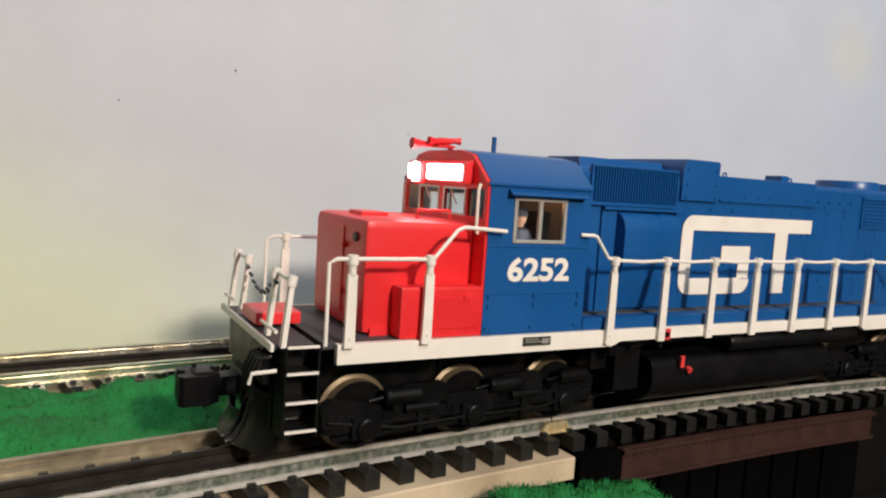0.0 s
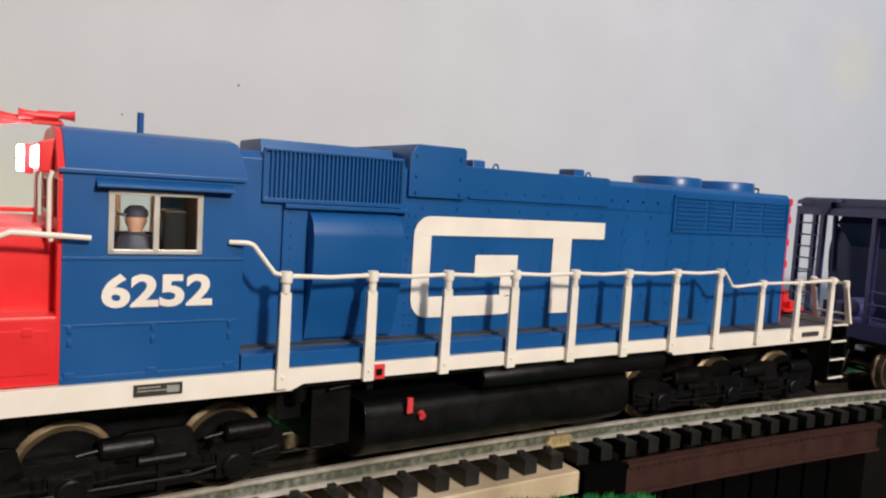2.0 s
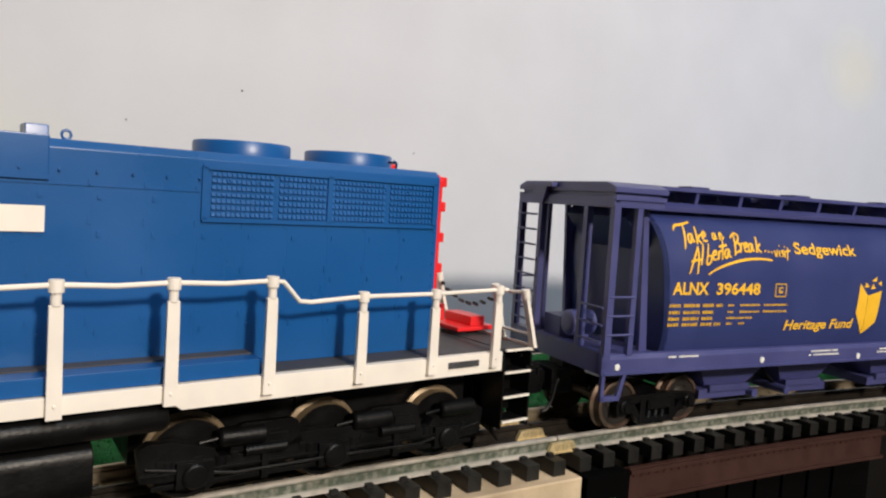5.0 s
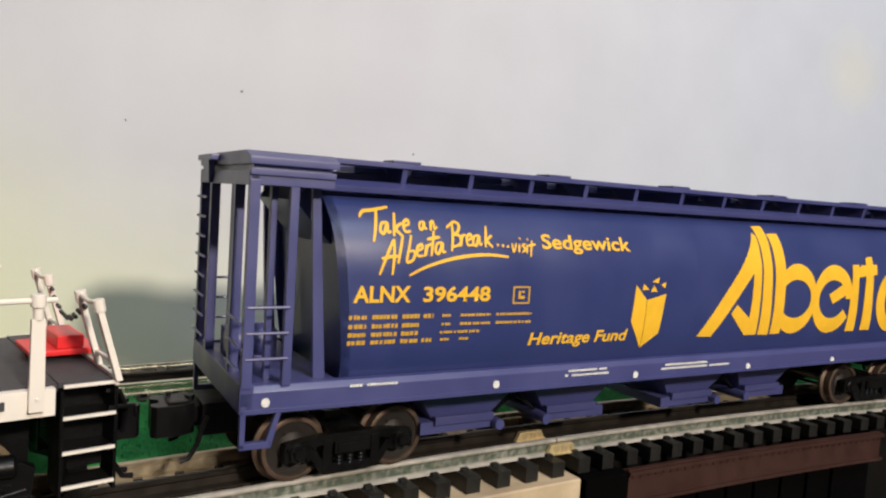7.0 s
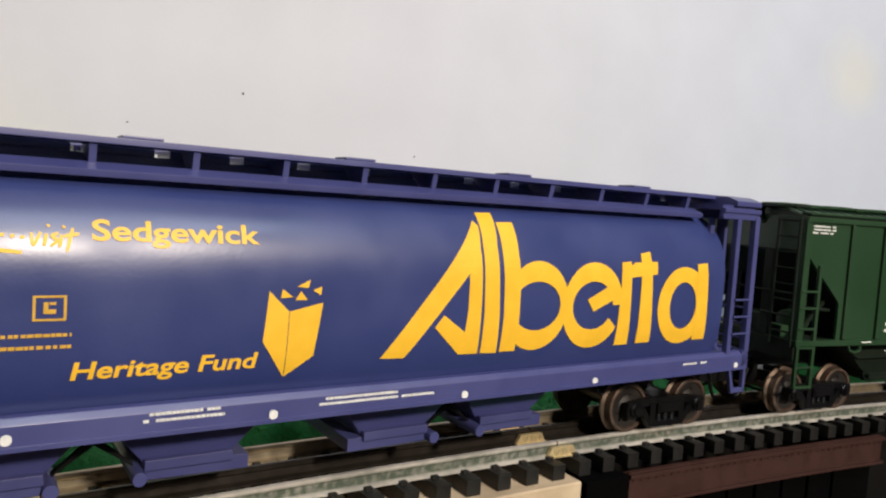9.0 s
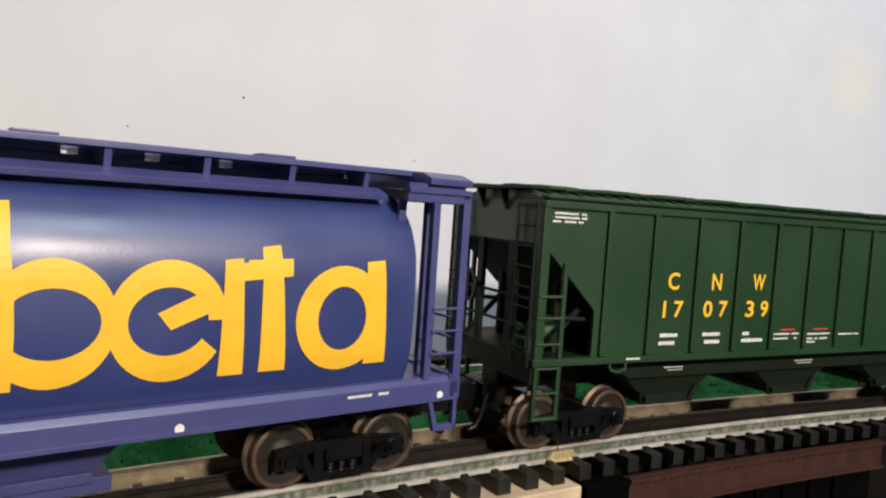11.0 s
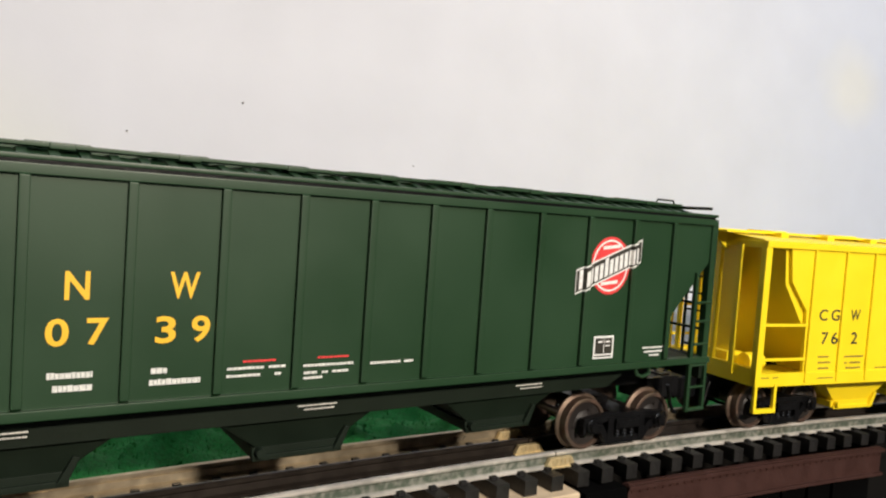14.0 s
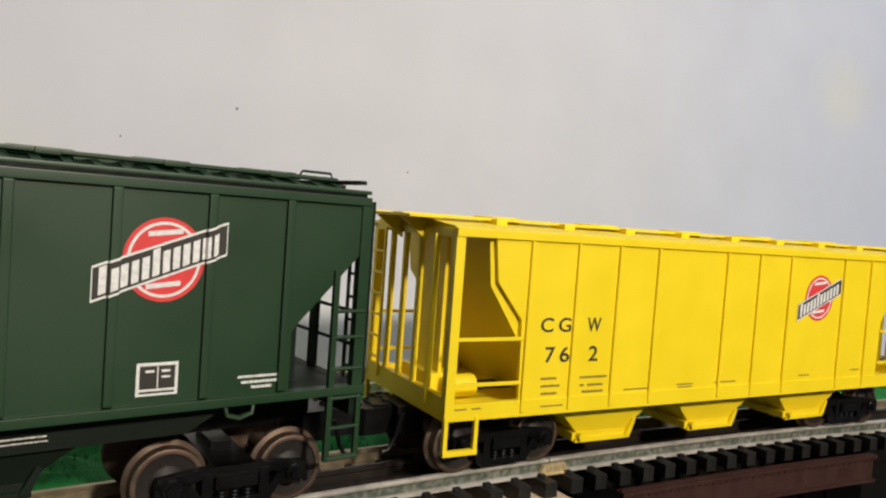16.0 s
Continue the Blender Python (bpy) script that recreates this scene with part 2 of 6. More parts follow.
class Shape:
    """Gathers vertices and faces of one mesh, in millimetres."""

    def __init__(self):
        self.v, self.f = [], []

    def add(self, verts, faces):
        k = len(self.v)
        self.v += [tuple(p) for p in verts]
        self.f += [tuple(i + k for i in f) for f in faces]
        return self

    def box(self, x0, x1, y0, y1, z0, z1):
        x0, x1 = min(x0, x1), max(x0, x1)
        y0, y1 = min(y0, y1), max(y0, y1)
        z0, z1 = min(z0, z1), max(z0, z1)
        v = [(x, y, z) for x in (x0, x1) for y in (y0, y1) for z in (z0, z1)]
        return self.add(v, [(0, 1, 3, 2), (4, 6, 7, 5), (0, 4, 5, 1), (2, 3, 7, 6), (0, 2, 6, 4), (1, 5, 7, 3)])

    def prism(self, outline, a0, a1, axis="x"):
        """A convex or plain outline swept along an axis: (y, z) for x, (x, z) for y, (x, y) for z."""
        n = len(outline)

        def at(p, a):
            return {"x": (a, p[0], p[1]), "y": (p[0], a, p[1]), "z": (p[0], p[1], a)}[axis]
        v = [at(p, a0) for p in outline] + [at(p, a1) for p in outline]
        f = [tuple(range(n)), tuple(range(2 * n - 1, n - 1, -1))]
        f += [(i + n, (i + 1) % n + n, (i + 1) % n, i) for i in range(n)]
        return self.add(v, f)

    def rod(self, p, q, r, n=10, r2=None, caps=True):
        p, q = Vector(p), Vector(q)
        d = (q - p).normalized()
        u = d.orthogonal().normalized()
        w = d.cross(u)
        r2 = r if r2 is None else r2
        v = []
        for c, rr in ((p, r), (q, r2)):
            for i in range(n):
                a = 2 * math.pi * i / n
                v.append(c + (u * math.cos(a) + w * math.sin(a)) * rr)
        f = [(i, (i + 1) % n, (i + 1) % n + n, i + n) for i in range(n)]
        if caps:
            f += [tuple(range(n - 1, -1, -1)), tuple(range(n, 2 * n))]
        return self.add(v, f)

    def pipe(self, pts, r, n=8):
        pts = [Vector(p) for p in pts]
        v, f = [], []
        ref = None
        for i, p in enumerate(pts):
            d = (pts[min(i + 1, len(pts) - 1)] - pts[max(i - 1, 0)]).normalized()
            u = d.orthogonal().normalized() if ref is None else (ref - d * ref.dot(d)).normalized()
            ref = u
            w = d.cross(u)
            v += [p + (u * math.cos(2 * math.pi * k / n) + w * math.sin(2 * math.pi * k / n)) * r for k in range(n)]
        for i in range(len(pts) - 1):
            f += [(i * n + k, i * n + (k + 1) % n, (i + 1) * n + (k + 1) % n, (i + 1) * n + k) for k in range(n)]
        f += [tuple(range(n - 1, -1, -1)), tuple(range((len(pts) - 1) * n, len(pts) * n))]
        return self.add(v, f)

    def lathe(self, rings, origin, n=24, axis="y"):
        """rings: (along, radius) pairs round an axis through origin."""
        v, f = [], []
        ox, oy, oz = origin
        for a, r in rings:
            for k in range(n):
                c, s = math.cos(2 * math.pi * k / n) * r, math.sin(2 * math.pi * k / n) * r
                v.append({"y": (ox + c, oy + a, oz + s), "x": (ox + a, oy + c, oz + s), "z": (ox + c, oy + s, oz + a)}[axis])
        m = len(rings)
        for i in range(m - 1):
            f += [(i * n + k, i * n + (k + 1) % n, (i + 1) * n + (k + 1) % n, (i + 1) * n + k) for k in range(n)]
        f += [tuple(range(n)), tuple(range(m * n - 1, (m - 1) * n - 1, -1))]
        return self.add(v, f)

    def loft(self, rings, caps=True):
        v = [p for ring in rings for p in ring]
        n, m = len(rings[0]), len(rings)
        f = [(i * n + k, i * n + (k + 1) % n, (i + 1) * n + (k + 1) % n, (i + 1) * n + k) for i in range(m - 1) for k in range(n)]
        if caps:
            f += [tuple(range(n - 1, -1, -1)), tuple(range((m - 1) * n, m * n))]
        return self.add(v, f)


def weigh_normals(me, limit):
    """Normals weighed by face area, so that flat faces stay flat beside rounded edges."""
    around = [[] for _ in me.vertices]
    for p in me.polygons:
        for i in p.vertices:
            around[i].append((p.normal.copy(), p.area))
    out = []
    for p in me.polygons:
        for i in p.vertices:
            n = Vector((0, 0, 0))
            for m, a in around[i]:
                if m.dot(p.normal) > limit:
                    n += m * a
            out.append(n.normalized() if n.length > 0 else p.normal.copy())
    me.normals_split_custom_set(out)


def mesh_of(shape, mat, bevel=0.0, sharp=38, name="mesh"):
    me = bpy.data.meshes.new(name)
    a, b, c, d = FIT
    me.from_pydata([((a * x + b) * MM, y * MM, (c * z + d) * MM) for x, y, z in shape.v], [], shape.f)
    bm = bmesh.new()
    bm.from_mesh(me)
    bmesh.ops.recalc_face_normals(bm, faces=bm.faces)
    if bevel:
        edges = [e for e in bm.edges if len(e.link_faces) == 2 and e.calc_face_angle(0) > 0.6]
        bmesh.ops.bevel(bm, geom=edges, offset=bevel * MM, segments=2, profile=0.6, affect="EDGES", clamp_overlap=True)
    bm.to_mesh(me)
    bm.free()
    for p in me.polygons:
        p.use_smooth = True
    me.set_sharp_from_angle(angle=radians(sharp))
    if bevel:
        weigh_normals(me, math.cos(radians(sharp)))
    me.materials.append(mat)
    return me


def part(name, shape, mat, parent=None, label="", bevel=0.0, at=None, sharp=38):
    ob = new(name, mesh_of(shape, mat, bevel, sharp, name))
    if parent:
        ob.parent = parent
    if at is not None:
        ob.matrix_basis = at
    if label:
        tagged(ob, label)
    return ob


def thing(name, label, category, group="", at=None):
    ob = new(name)
    ob.empty_display_size = 0.01
    if at is not None:
        ob.matrix_basis = at
    return tagged(ob, label, category, group)


def structure(name, shape, mat, label="", bevel=0.0, at=None):
    return tagged(part(name, shape, mat, None, label, bevel, at), kind="structure")


def sheet(name, faces, lie, mat, parent, label="", step=0.0, cuts=()):
    """Printed shapes: outlines in (u, w), laid on a side whose depth is lie(u, w)."""
    bm = bmesh.new()
    for poly in faces:
        bm.faces.new([bm.verts.new((u * MM, 0, w * MM)) for u, w in poly])
    if step:
        bmesh.ops.triangulate(bm, faces=bm.faces)
        ws = [v.co.z for v in bm.verts]
        z = math.floor(min(ws) / MM / step) * step
        while z < max(ws) / MM:
            bmesh.ops.bisect_plane(bm, geom=bm.verts[:] + bm.edges[:] + bm.faces[:], plane_co=(0, 0, z * MM), plane_no=(0, 0, 1))
            z += step
    for c in cuts:
        bmesh.ops.bisect_plane(bm, geom=bm.verts[:] + bm.edges[:] + bm.faces[:], plane_co=(c * MM, 0, 0), plane_no=(1, 0, 0))
    bmesh.ops.remove_doubles(bm, verts=bm.verts, dist=0.02 * MM)
    for v in bm.verts:
        v.co.y = lie(v.co.x / MM, v.co.z / MM) * MM
        v.co.x, v.co.z = v.co.x * FIT[0] + FIT[1] * MM, v.co.z * FIT[2] + FIT[3] * MM
    bm.normal_update()
    for f in bm.faces:
        if f.normal.y < 0:
            f.normal_flip()
    me = bpy.data.meshes.new(name)
    bm.to_mesh(me)
    bm.free()
    me.materials.append(mat)
    ob = new(name, me)
    ob.parent = parent
    return tagged(ob, label) if label else ob


def lettering(name, body, box, lie, mat, parent, label="", shear=0.0, turn=0.0, step=0.0, bold=0.0):
    """Text in the built-in font, fitted into box (u of its left end, u of its right end, w of its foot, w of its top)."""
    cu = bpy.data.curves.new(name, "FONT")
    cu.body, cu.size, cu.shear, cu.offset = body, 1.0, shear, bold
    cu.resolution_u = 4
    tmp = new(name, cu)
    dg = bpy.context.evaluated_depsgraph_get()
    me = bpy.data.meshes.new_from_object(tmp.evaluated_get(dg))
    bpy.data.objects.remove(tmp)
    bm = bmesh.new()
    bm.from_mesh(me)
    xs, ys = [v.co.x for v in bm.verts], [v.co.y for v in bm.verts]
    x0, x1, y0, y1 = min(xs), max(xs), min(ys), max(ys)
    ul, ur, w0, w1 = box
    t = math.tan(radians(turn))
    for v in bm.verts:
        fx, fy = (v.co.x - x0) / (x1 - x0), (v.co.y - y0) / (y1 - y0)
        u = ul + (ur - ul) * fx
        v.co = Vector((u, 0, w0 + (w1 - w0) * fy + (ul - u) * t)) * MM
    if step:
        bmesh.ops.triangulate(bm, faces=bm.faces)
        ws = [v.co.z / MM for v in bm.verts]
        z = math.floor(min(ws) / step) * step
        while z < max(ws):
            bmesh.ops.bisect_plane(bm, geom=bm.verts[:] + bm.edges[:] + bm.faces[:], plane_co=(0, 0, z * MM), plane_no=(0, 0, 1))
            z += step
    bmesh.ops.remove_doubles(bm, verts=bm.verts, dist=0.02 * MM)
    for v in bm.verts:
        v.co.y = lie(v.co.x / MM, v.co.z / MM) * MM
        v.co.x, v.co.z = v.co.x * FIT[0] + FIT[1] * MM, v.co.z * FIT[2] + FIT[3] * MM
    bm.normal_update()
    for f in bm.faces:
        if f.normal.y < 0:
            f.normal_flip()
    bm.to_mesh(me)
    bm.free()
    me.materials.clear()
    me.materials.append(mat)
    ob = new(name, me)
    ob.parent = parent
    return tagged(ob, label) if label else ob


def bar(u0, u1, w0, w1):
    return [(u0, w0), (u1, w0), (u1, w1), (u0, w1)]


def ring(cu, cw, ro, ri, a0=0, a1=360, n=28, squash=1.0, lean=0.0):
    """Quads of a ring (or of a disc) in the (u, w) plane; squash widens u, lean slants it."""
    out = []
    for i in range(n):
        a, b = radians(a0 + (a1 - a0) * i / n), radians(a0 + (a1 - a0) * (i + 1) / n)
        q = [(cu - r * math.cos(c) * squash - lean * r * math.sin(c), cw + r * math.sin(c)) for r, c in ((ro, a), (ro, b), (ri, b), (ri, a))]
        out.append(q if ri > 0 else q[:3])
    return out


# ---- the room ----
WALL_TURN = 26.0
WALL_AT = (-0.208, 0.352)


def room_box(name, a0, a1, o0, o1, z0, z1, mat):
    at = pose(WALL_AT[0], WALL_AT[1], 0, 0, 0, WALL_TURN)
    return structure(name, Shape().box(a0 * 1000, a1 * 1000, -o0 * 1000, -o1 * 1000, z0 * 1000, z1 * 1000), mat, "", 0, at)


room_box("wall_north", -2.2, 3.4, -0.08, 0.0, -1.0, 1.4, SKY)
room_box("wall_south", -2.2, 3.4, 3.2, 3.28, -1.0, 1.4, PLAINW)
room_box("wall_west", -2.28, -2.2, -0.08, 3.28, -1.0, 1.4, PLAINW)
room_box("wall_east", 3.4, 3.48, -0.08, 3.28, -1.0, 1.4, PLAINW)
room_box("floor", -2.28, 3.48, -0.08, 3.28, -1.06, -1.0, FLOORM)
room_box("ceiling", -2.28, 3.48, -0.08, 3.28, 1.4, 1.46, CEILM)


# ---- track and ground ----
def sweep(s0, s1, section, step=25.0, shape=None):
    """A section of (v, z) points swept along the track's arc."""
    shape = shape or Shape()
    n = max(1, int(abs(s1 - s0) / step))
    rings = []
    for i in range(n + 1):
        s = s0 + (s1 - s0) * i / n
        r = []
        for v, z in section:
            x, y, _ = arc(s, v)
            r.append((x, y, z))
        rings.append(r)
    return shape.loft(rings)


def rail_section(v):
    return [(v - 2.4, -5.5), (v + 2.4, -5.5), (v + 2.4, -4.9), (v + 0.7, -4.2), (v + 0.55, -2.0), (v + 1.15, -1.3), (v + 1.15, -0.25), (v + 0.8, 0.0),
            (v - 0.8, 0.0), (v - 1.15, -0.25), (v - 1.15, -1.3), (v - 0.55, -2.0), (v - 0.7, -4.2), (v - 2.4, -4.9)]


structure("benchwork", sweep(1280, -1480, [(-156, -1000), (24, -1000), (24, -59), (-20, -58.5), (-156, -58)]), BOARD, "dark benchwork carrying the layout")
structure("layout_deck", sweep(1280, -49.5, [(-156, -58), (20, -60), (20, -20), (-156, -20)]), BOARD, "dark layout deck below the track boards")
structure("layout_deck_far", sweep(-239, -1480, [(-156, -58), (20, -60), (20, -20), (-156, -20)]), BOARD, "dark layout deck below the track boards")
structure("back_deck", sweep(-50, -238, [(-156, -58), (-28, -58), (-28, -20), (-156, -20)]), BOARD, "dark layout deck beside the bridge opening")

TIE_MESH = {}


def tie_mesh(size):
    if size not in TIE_MESH:
        l, w, h = size
        s = Shape().box(-w / 2, w / 2, -l / 2, l / 2, -5.5 - h, -5.5)
        for side in (-1, 1):
            for o in (-3.6, 3.6):
                s.box(-1.2, 1.2, side * 16.9 + o - 0.9, side * 16.9 + o + 0.9, -5.5, -4.3)
        TIE_MESH[size] = mesh_of(s, TIE, 0.0, 30, "tie")
    return TIE_MESH[size]


def track_line(name, v, near, far, label, rail_mats, step=12.55, off=0.0):
    """One line of three-rail track on its ties; the ties between near and far are pieces of their own."""
    top = tagged(new(name), label, "track", kind="structure")
    for k, (dv, m) in enumerate(zip((16.9, 0.0, -16.9), rail_mats)):
        part("rail", sweep(1270, -45.6, rail_section(v + dv)), m, top)
        part("rail", sweep(-46.2, -1470, rail_section(v + dv)), m, top)
    rest = Shape()
    s = 1265.0 + off
    while s > -1465:
        x, y, a = arc(s, v)
        if far < s < near:
            t = new("tie", tie_mesh((53.0, 5.6, 5.6)))
            t.parent = top
            t.matrix_basis = pose(x * MM, y * MM, 0, 0, 0, math.degrees(a) + random.uniform(-0.8, 0.8))
        else:
            c, d = math.cos(a), math.sin(a)
            k = len(rest.v)
            rest.box(-2.8, 2.8, -26.5, 26.5, -11.1, -5.5)
            rest.v[k:] = [(x + p * c - q * d, y + p * d + q * c, z) for p, q, z in rest.v[k:]]
        s -= step
    if rest.v:
        tagged(part("far_ties", rest, TIE, top, "black plastic ties farther along the line"), kind="stuff")
    return top


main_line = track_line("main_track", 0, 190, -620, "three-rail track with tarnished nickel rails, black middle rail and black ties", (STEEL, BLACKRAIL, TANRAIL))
rear_line = track_line("rear_track", -128, 300, -420, "three-rail track behind the train, bright rails on black ties", (BRIGHT, BLACKRAIL, BRIGHT), off=4)

for k, (v, s) in enumerate(((19.0, -47.2), (2.4, -45.0), (-14.6, -48.0))):
    x, y, a = arc(s, v)
    j = Shape().prism([(-7.0, -4.9), (7.0, -4.9), (5.2, -1.6), (-5.2, -1.6)], -0.9, 0.9, "y")
    for i in range(5):
        j.box(-4.2 + i * 2.0, -3.2 + i * 2.0, -1.25, -0.9, -3.8, -2.2)
    j.box(-7.4, 7.4, -1.6, 1.2, -5.4, -4.8)
    part("rail_joiner", j, BRASS, main_line, "brass rail joiner", 0.15, pose(x * MM, y * MM, 0, 0, 0, math.degrees(a)))

structure("track_board", sweep(1275, -48, [(-30, -19.6), (30.5, -19.6), (30.5, -11.8), (30, -11.3), (-30, -11.3)]), PLY, "pale plywood board under the near track")
structure("rear_track_board", sweep(1275, -1475, [(-155.5, -19.8), (-101, -19.8), (-101, -11.3), (-155.5, -11.3)]), PLY, "plywood board under the rear track")
structure("far_track_board", sweep(-240, -1475, [(-30, -19.6), (22, -19.6), (22, -11.3), (-30, -11.3)]), BOARD, "dark board under the far track")

# bridge: two brown plate girders with flanges and stiffeners, on a pier blackened as shade
bridge = thing("girder_bridge", "brown plate girder bridge carrying the track ties", "bridge")
for v in (29.5, -26.0):
    part("girder_plate", sweep(-73, -236, [(v - 0.8, -24), (v + 0.8, -24), (v + 0.8, -11.4), (v - 0.8, -11.4)]), GIRDER, bridge)
    part("top_flange", sweep(-72.4, -237, [(v - 2.2, -13.4), (v + 2.2, -13.4), (v + 2.2, -11.9), (v - 2.2, -11.9)]), GIRDER, bridge)
    part("bottom_flange", sweep(-72.4, -237, [(v - 2.0, -25), (v + 2.0, -25), (v + 2.0, -23.6), (v - 2.0, -23.6)]), GIRDER, bridge)
rivets = Shape()
s = -75.0
while s > -235:
    x, y, a = arc(s, 30.4)
    rivets.rod((x, y, -14.6), (x + 0.3 * math.sin(a), y - 0.3 * math.cos(a), -14.6), 0.45, 6)
    s -= 4.2
part("rivets", rivets, GIRDER, bridge)
# near-black colour stands in for the shade below the bridge
part("end_post", sweep(-50.5, -72, [(-28, -58), (31, -58), (31, -12), (-28, -12)]), VOID, bridge, "pier block blackened as shade", 0.6)
part("pier_wall", sweep(-73, -237, [(22, -58), (25, -58), (25, -25.2), (22, -25.2)]), VOID, bridge, "ribbed wall under the girder, blackened as shade")
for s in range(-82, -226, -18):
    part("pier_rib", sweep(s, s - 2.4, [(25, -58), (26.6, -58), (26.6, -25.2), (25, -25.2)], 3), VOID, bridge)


# turf: a bumpy grassy sheet between the tracks, and a tuft in front of the board
def turf_strip(s0, s1, v0, v1, base, lift, ds, dv, seed):
    ns, nv = int(abs(s1 - s0) / ds), int(abs(v1 - v0) / dv)
    sh, grid = Shape(), []
    for i in range(ns + 1):
        s = s0 + (s1 - s0) * i / ns
        for j in range(nv + 1):
            v = v0 + (v1 - v0) * j / nv
            f = max(0.0, math.sin(math.pi * j / nv)) ** 0.25
            h = noise.noise((s / 38, v / 26, seed)) * 0.6 + noise.noise((s / 11, v / 11, seed + 5)) * 0.25 + noise.noise((s / 3, v / 3, seed + 9)) * 0.16
            wob = 3.0 * noise.noise((s / 17, seed, j * 0.01)) * (1 if j in (0, nv) else 0)
            x, y, _ = arc(s, v + wob)
            grid.append((x, y, base + f * lift * (0.55 + h)))
    fc = [(i * (nv + 1) + j, (i + 1) * (nv + 1) + j, (i + 1) * (nv + 1) + j + 1, i * (nv + 1) + j + 1) for i in range(ns) for j in range(nv)]
    return sh.add(grid, fc)


def fibres(s0, s1, v0, v1, ground, count, seed):
    """Short flock fibres standing on the turf."""
    rnd = random.Random(seed)
    sh = Shape()
    g = ground.v
    for _ in range(count):
        p = g[rnd.randrange(len(g))]
        x, y, z = p[0] + rnd.uniform(-1.6, 1.6), p[1] + rnd.uniform(-1.6, 1.6), p[2]
        a, h = rnd.uniform(0, 6.3), rnd.uniform(0.7, 1.9)
        dx, dy = math.cos(a) * 0.28, math.sin(a) * 0.28
        lx, ly = rnd.uniform(-0.7, 0.7), rnd.uniform(-0.7, 0.7)
        sh.add([(x - dx, y - dy, z - 0.4), (x + dx, y + dy, z - 0.4), (x + lx, y + ly, z + h)], [(0, 1, 2)])
    return sh


turf = turf_strip(300, -520, -108, -22, -14, 19, 3.2, 3.2, 3.1)
tagged(part("turf", turf, TURF, None, "bright green flock turf between the two tracks", sharp=180), kind="structure")
tagged(part("turf_fibres", fibres(0, 0, 0, 0, turf, 14000, 5), TURF, None, "short green flock fibres on the turf", sharp=180), category="grass", kind="stuff")
tuft = turf_strip(-2, -68, 34, 78, -30, 22, 2.2, 2.2, 8.3)
tagged(part("front_turf", tuft, TURF, None, "green flock turf in front of the plywood board", sharp=180), kind="structure")
tagged(part("front_turf_fibres", fibres(0, 0, 0, 0, tuft, 5000, 6), TURF, None, "green flock fibres beside the plywood board", sharp=180), category="grass", kind="stuff")
structure("front_ledge", sweep(1270, -70, [(24, -58), (150, -58), (150, -34), (24, -34)]), BOARD, "dark ledge below the near track board")

WALL_SPECKS = ((105.0, 139.0, 0.55), (48.0, 117.6, 0.4), (208.0, 113.9, 0.4))
for along, z, r in WALL_SPECKS:
    tagged(part("wall_speck", Shape().rod((along, 0.3, z), (along, -0.5, z), r, 8), BLACK, bpy.data.objects["wall_north"], "dark speck on the painted wall"))


# ---- rolling stock: running gear ----
TRAIN, WHEELSETS = [], []


def wheelset(truck, x, r, face):
    """Two flanged wheels on an axle; turns on its truck."""
    s = Shape()
    for side in (1, -1):
        y = side * 13.9
        s.lathe([(y - side * 0.6, r + 0.9), (y, r + 1.4), (y + side * 0.8, r + 1.4), (y + side * 1.5, r + 0.15), (y + side * 4.6, r - 0.15), (y + side * 4.8, r - 0.6),
                 (y + side * 4.7, r - 1.5), (y + side * 3.9, r - 1.8), (y + side * 3.6, r * 0.45), (y + side * 4.6, r * 0.34), (y + side * 5.0, r * 0.1)], (0, 0, 0), 32)
    s.rod((0, -13.9, 0), (0, 13.9, 0), 1.6, 12)
    ob = part("wheelset", s, TREAD if face is BLACK else WHEEL, truck, "worn metal wheels on an axle", at=pose(x * MM, 0, 0))
    for side in (1, -1):
        f = Shape()
        y = side * 13.9
        f.lathe(([(y + side * 4.62, r - 0.12), (y + side * 4.92, r - 0.35), (y + side * 4.86, r - 1.5)] if face is BLACK else [(y + side * 3.7, r - 1.75)]) + [(y + side * 4.02, r - 1.85), (y + side * 3.75, r * 0.5), (y + side * 4.75, r * 0.36), (y + side * 5.15, r * 0.12)], (0, 0, 0), 28)
        for k in range(3):
            a = k * 2.094
            f.rod((math.cos(a) * r * 0.55, y + side * 3.5, math.sin(a) * r * 0.55), (math.cos(a) * r * 0.55, y + side * 4.3, math.sin(a) * r * 0.55), 0.5, 8)
        part("wheel_face", f, face, ob, "dark wheel face" if face is BLACK else "rusty brown wheel face")
    return ob


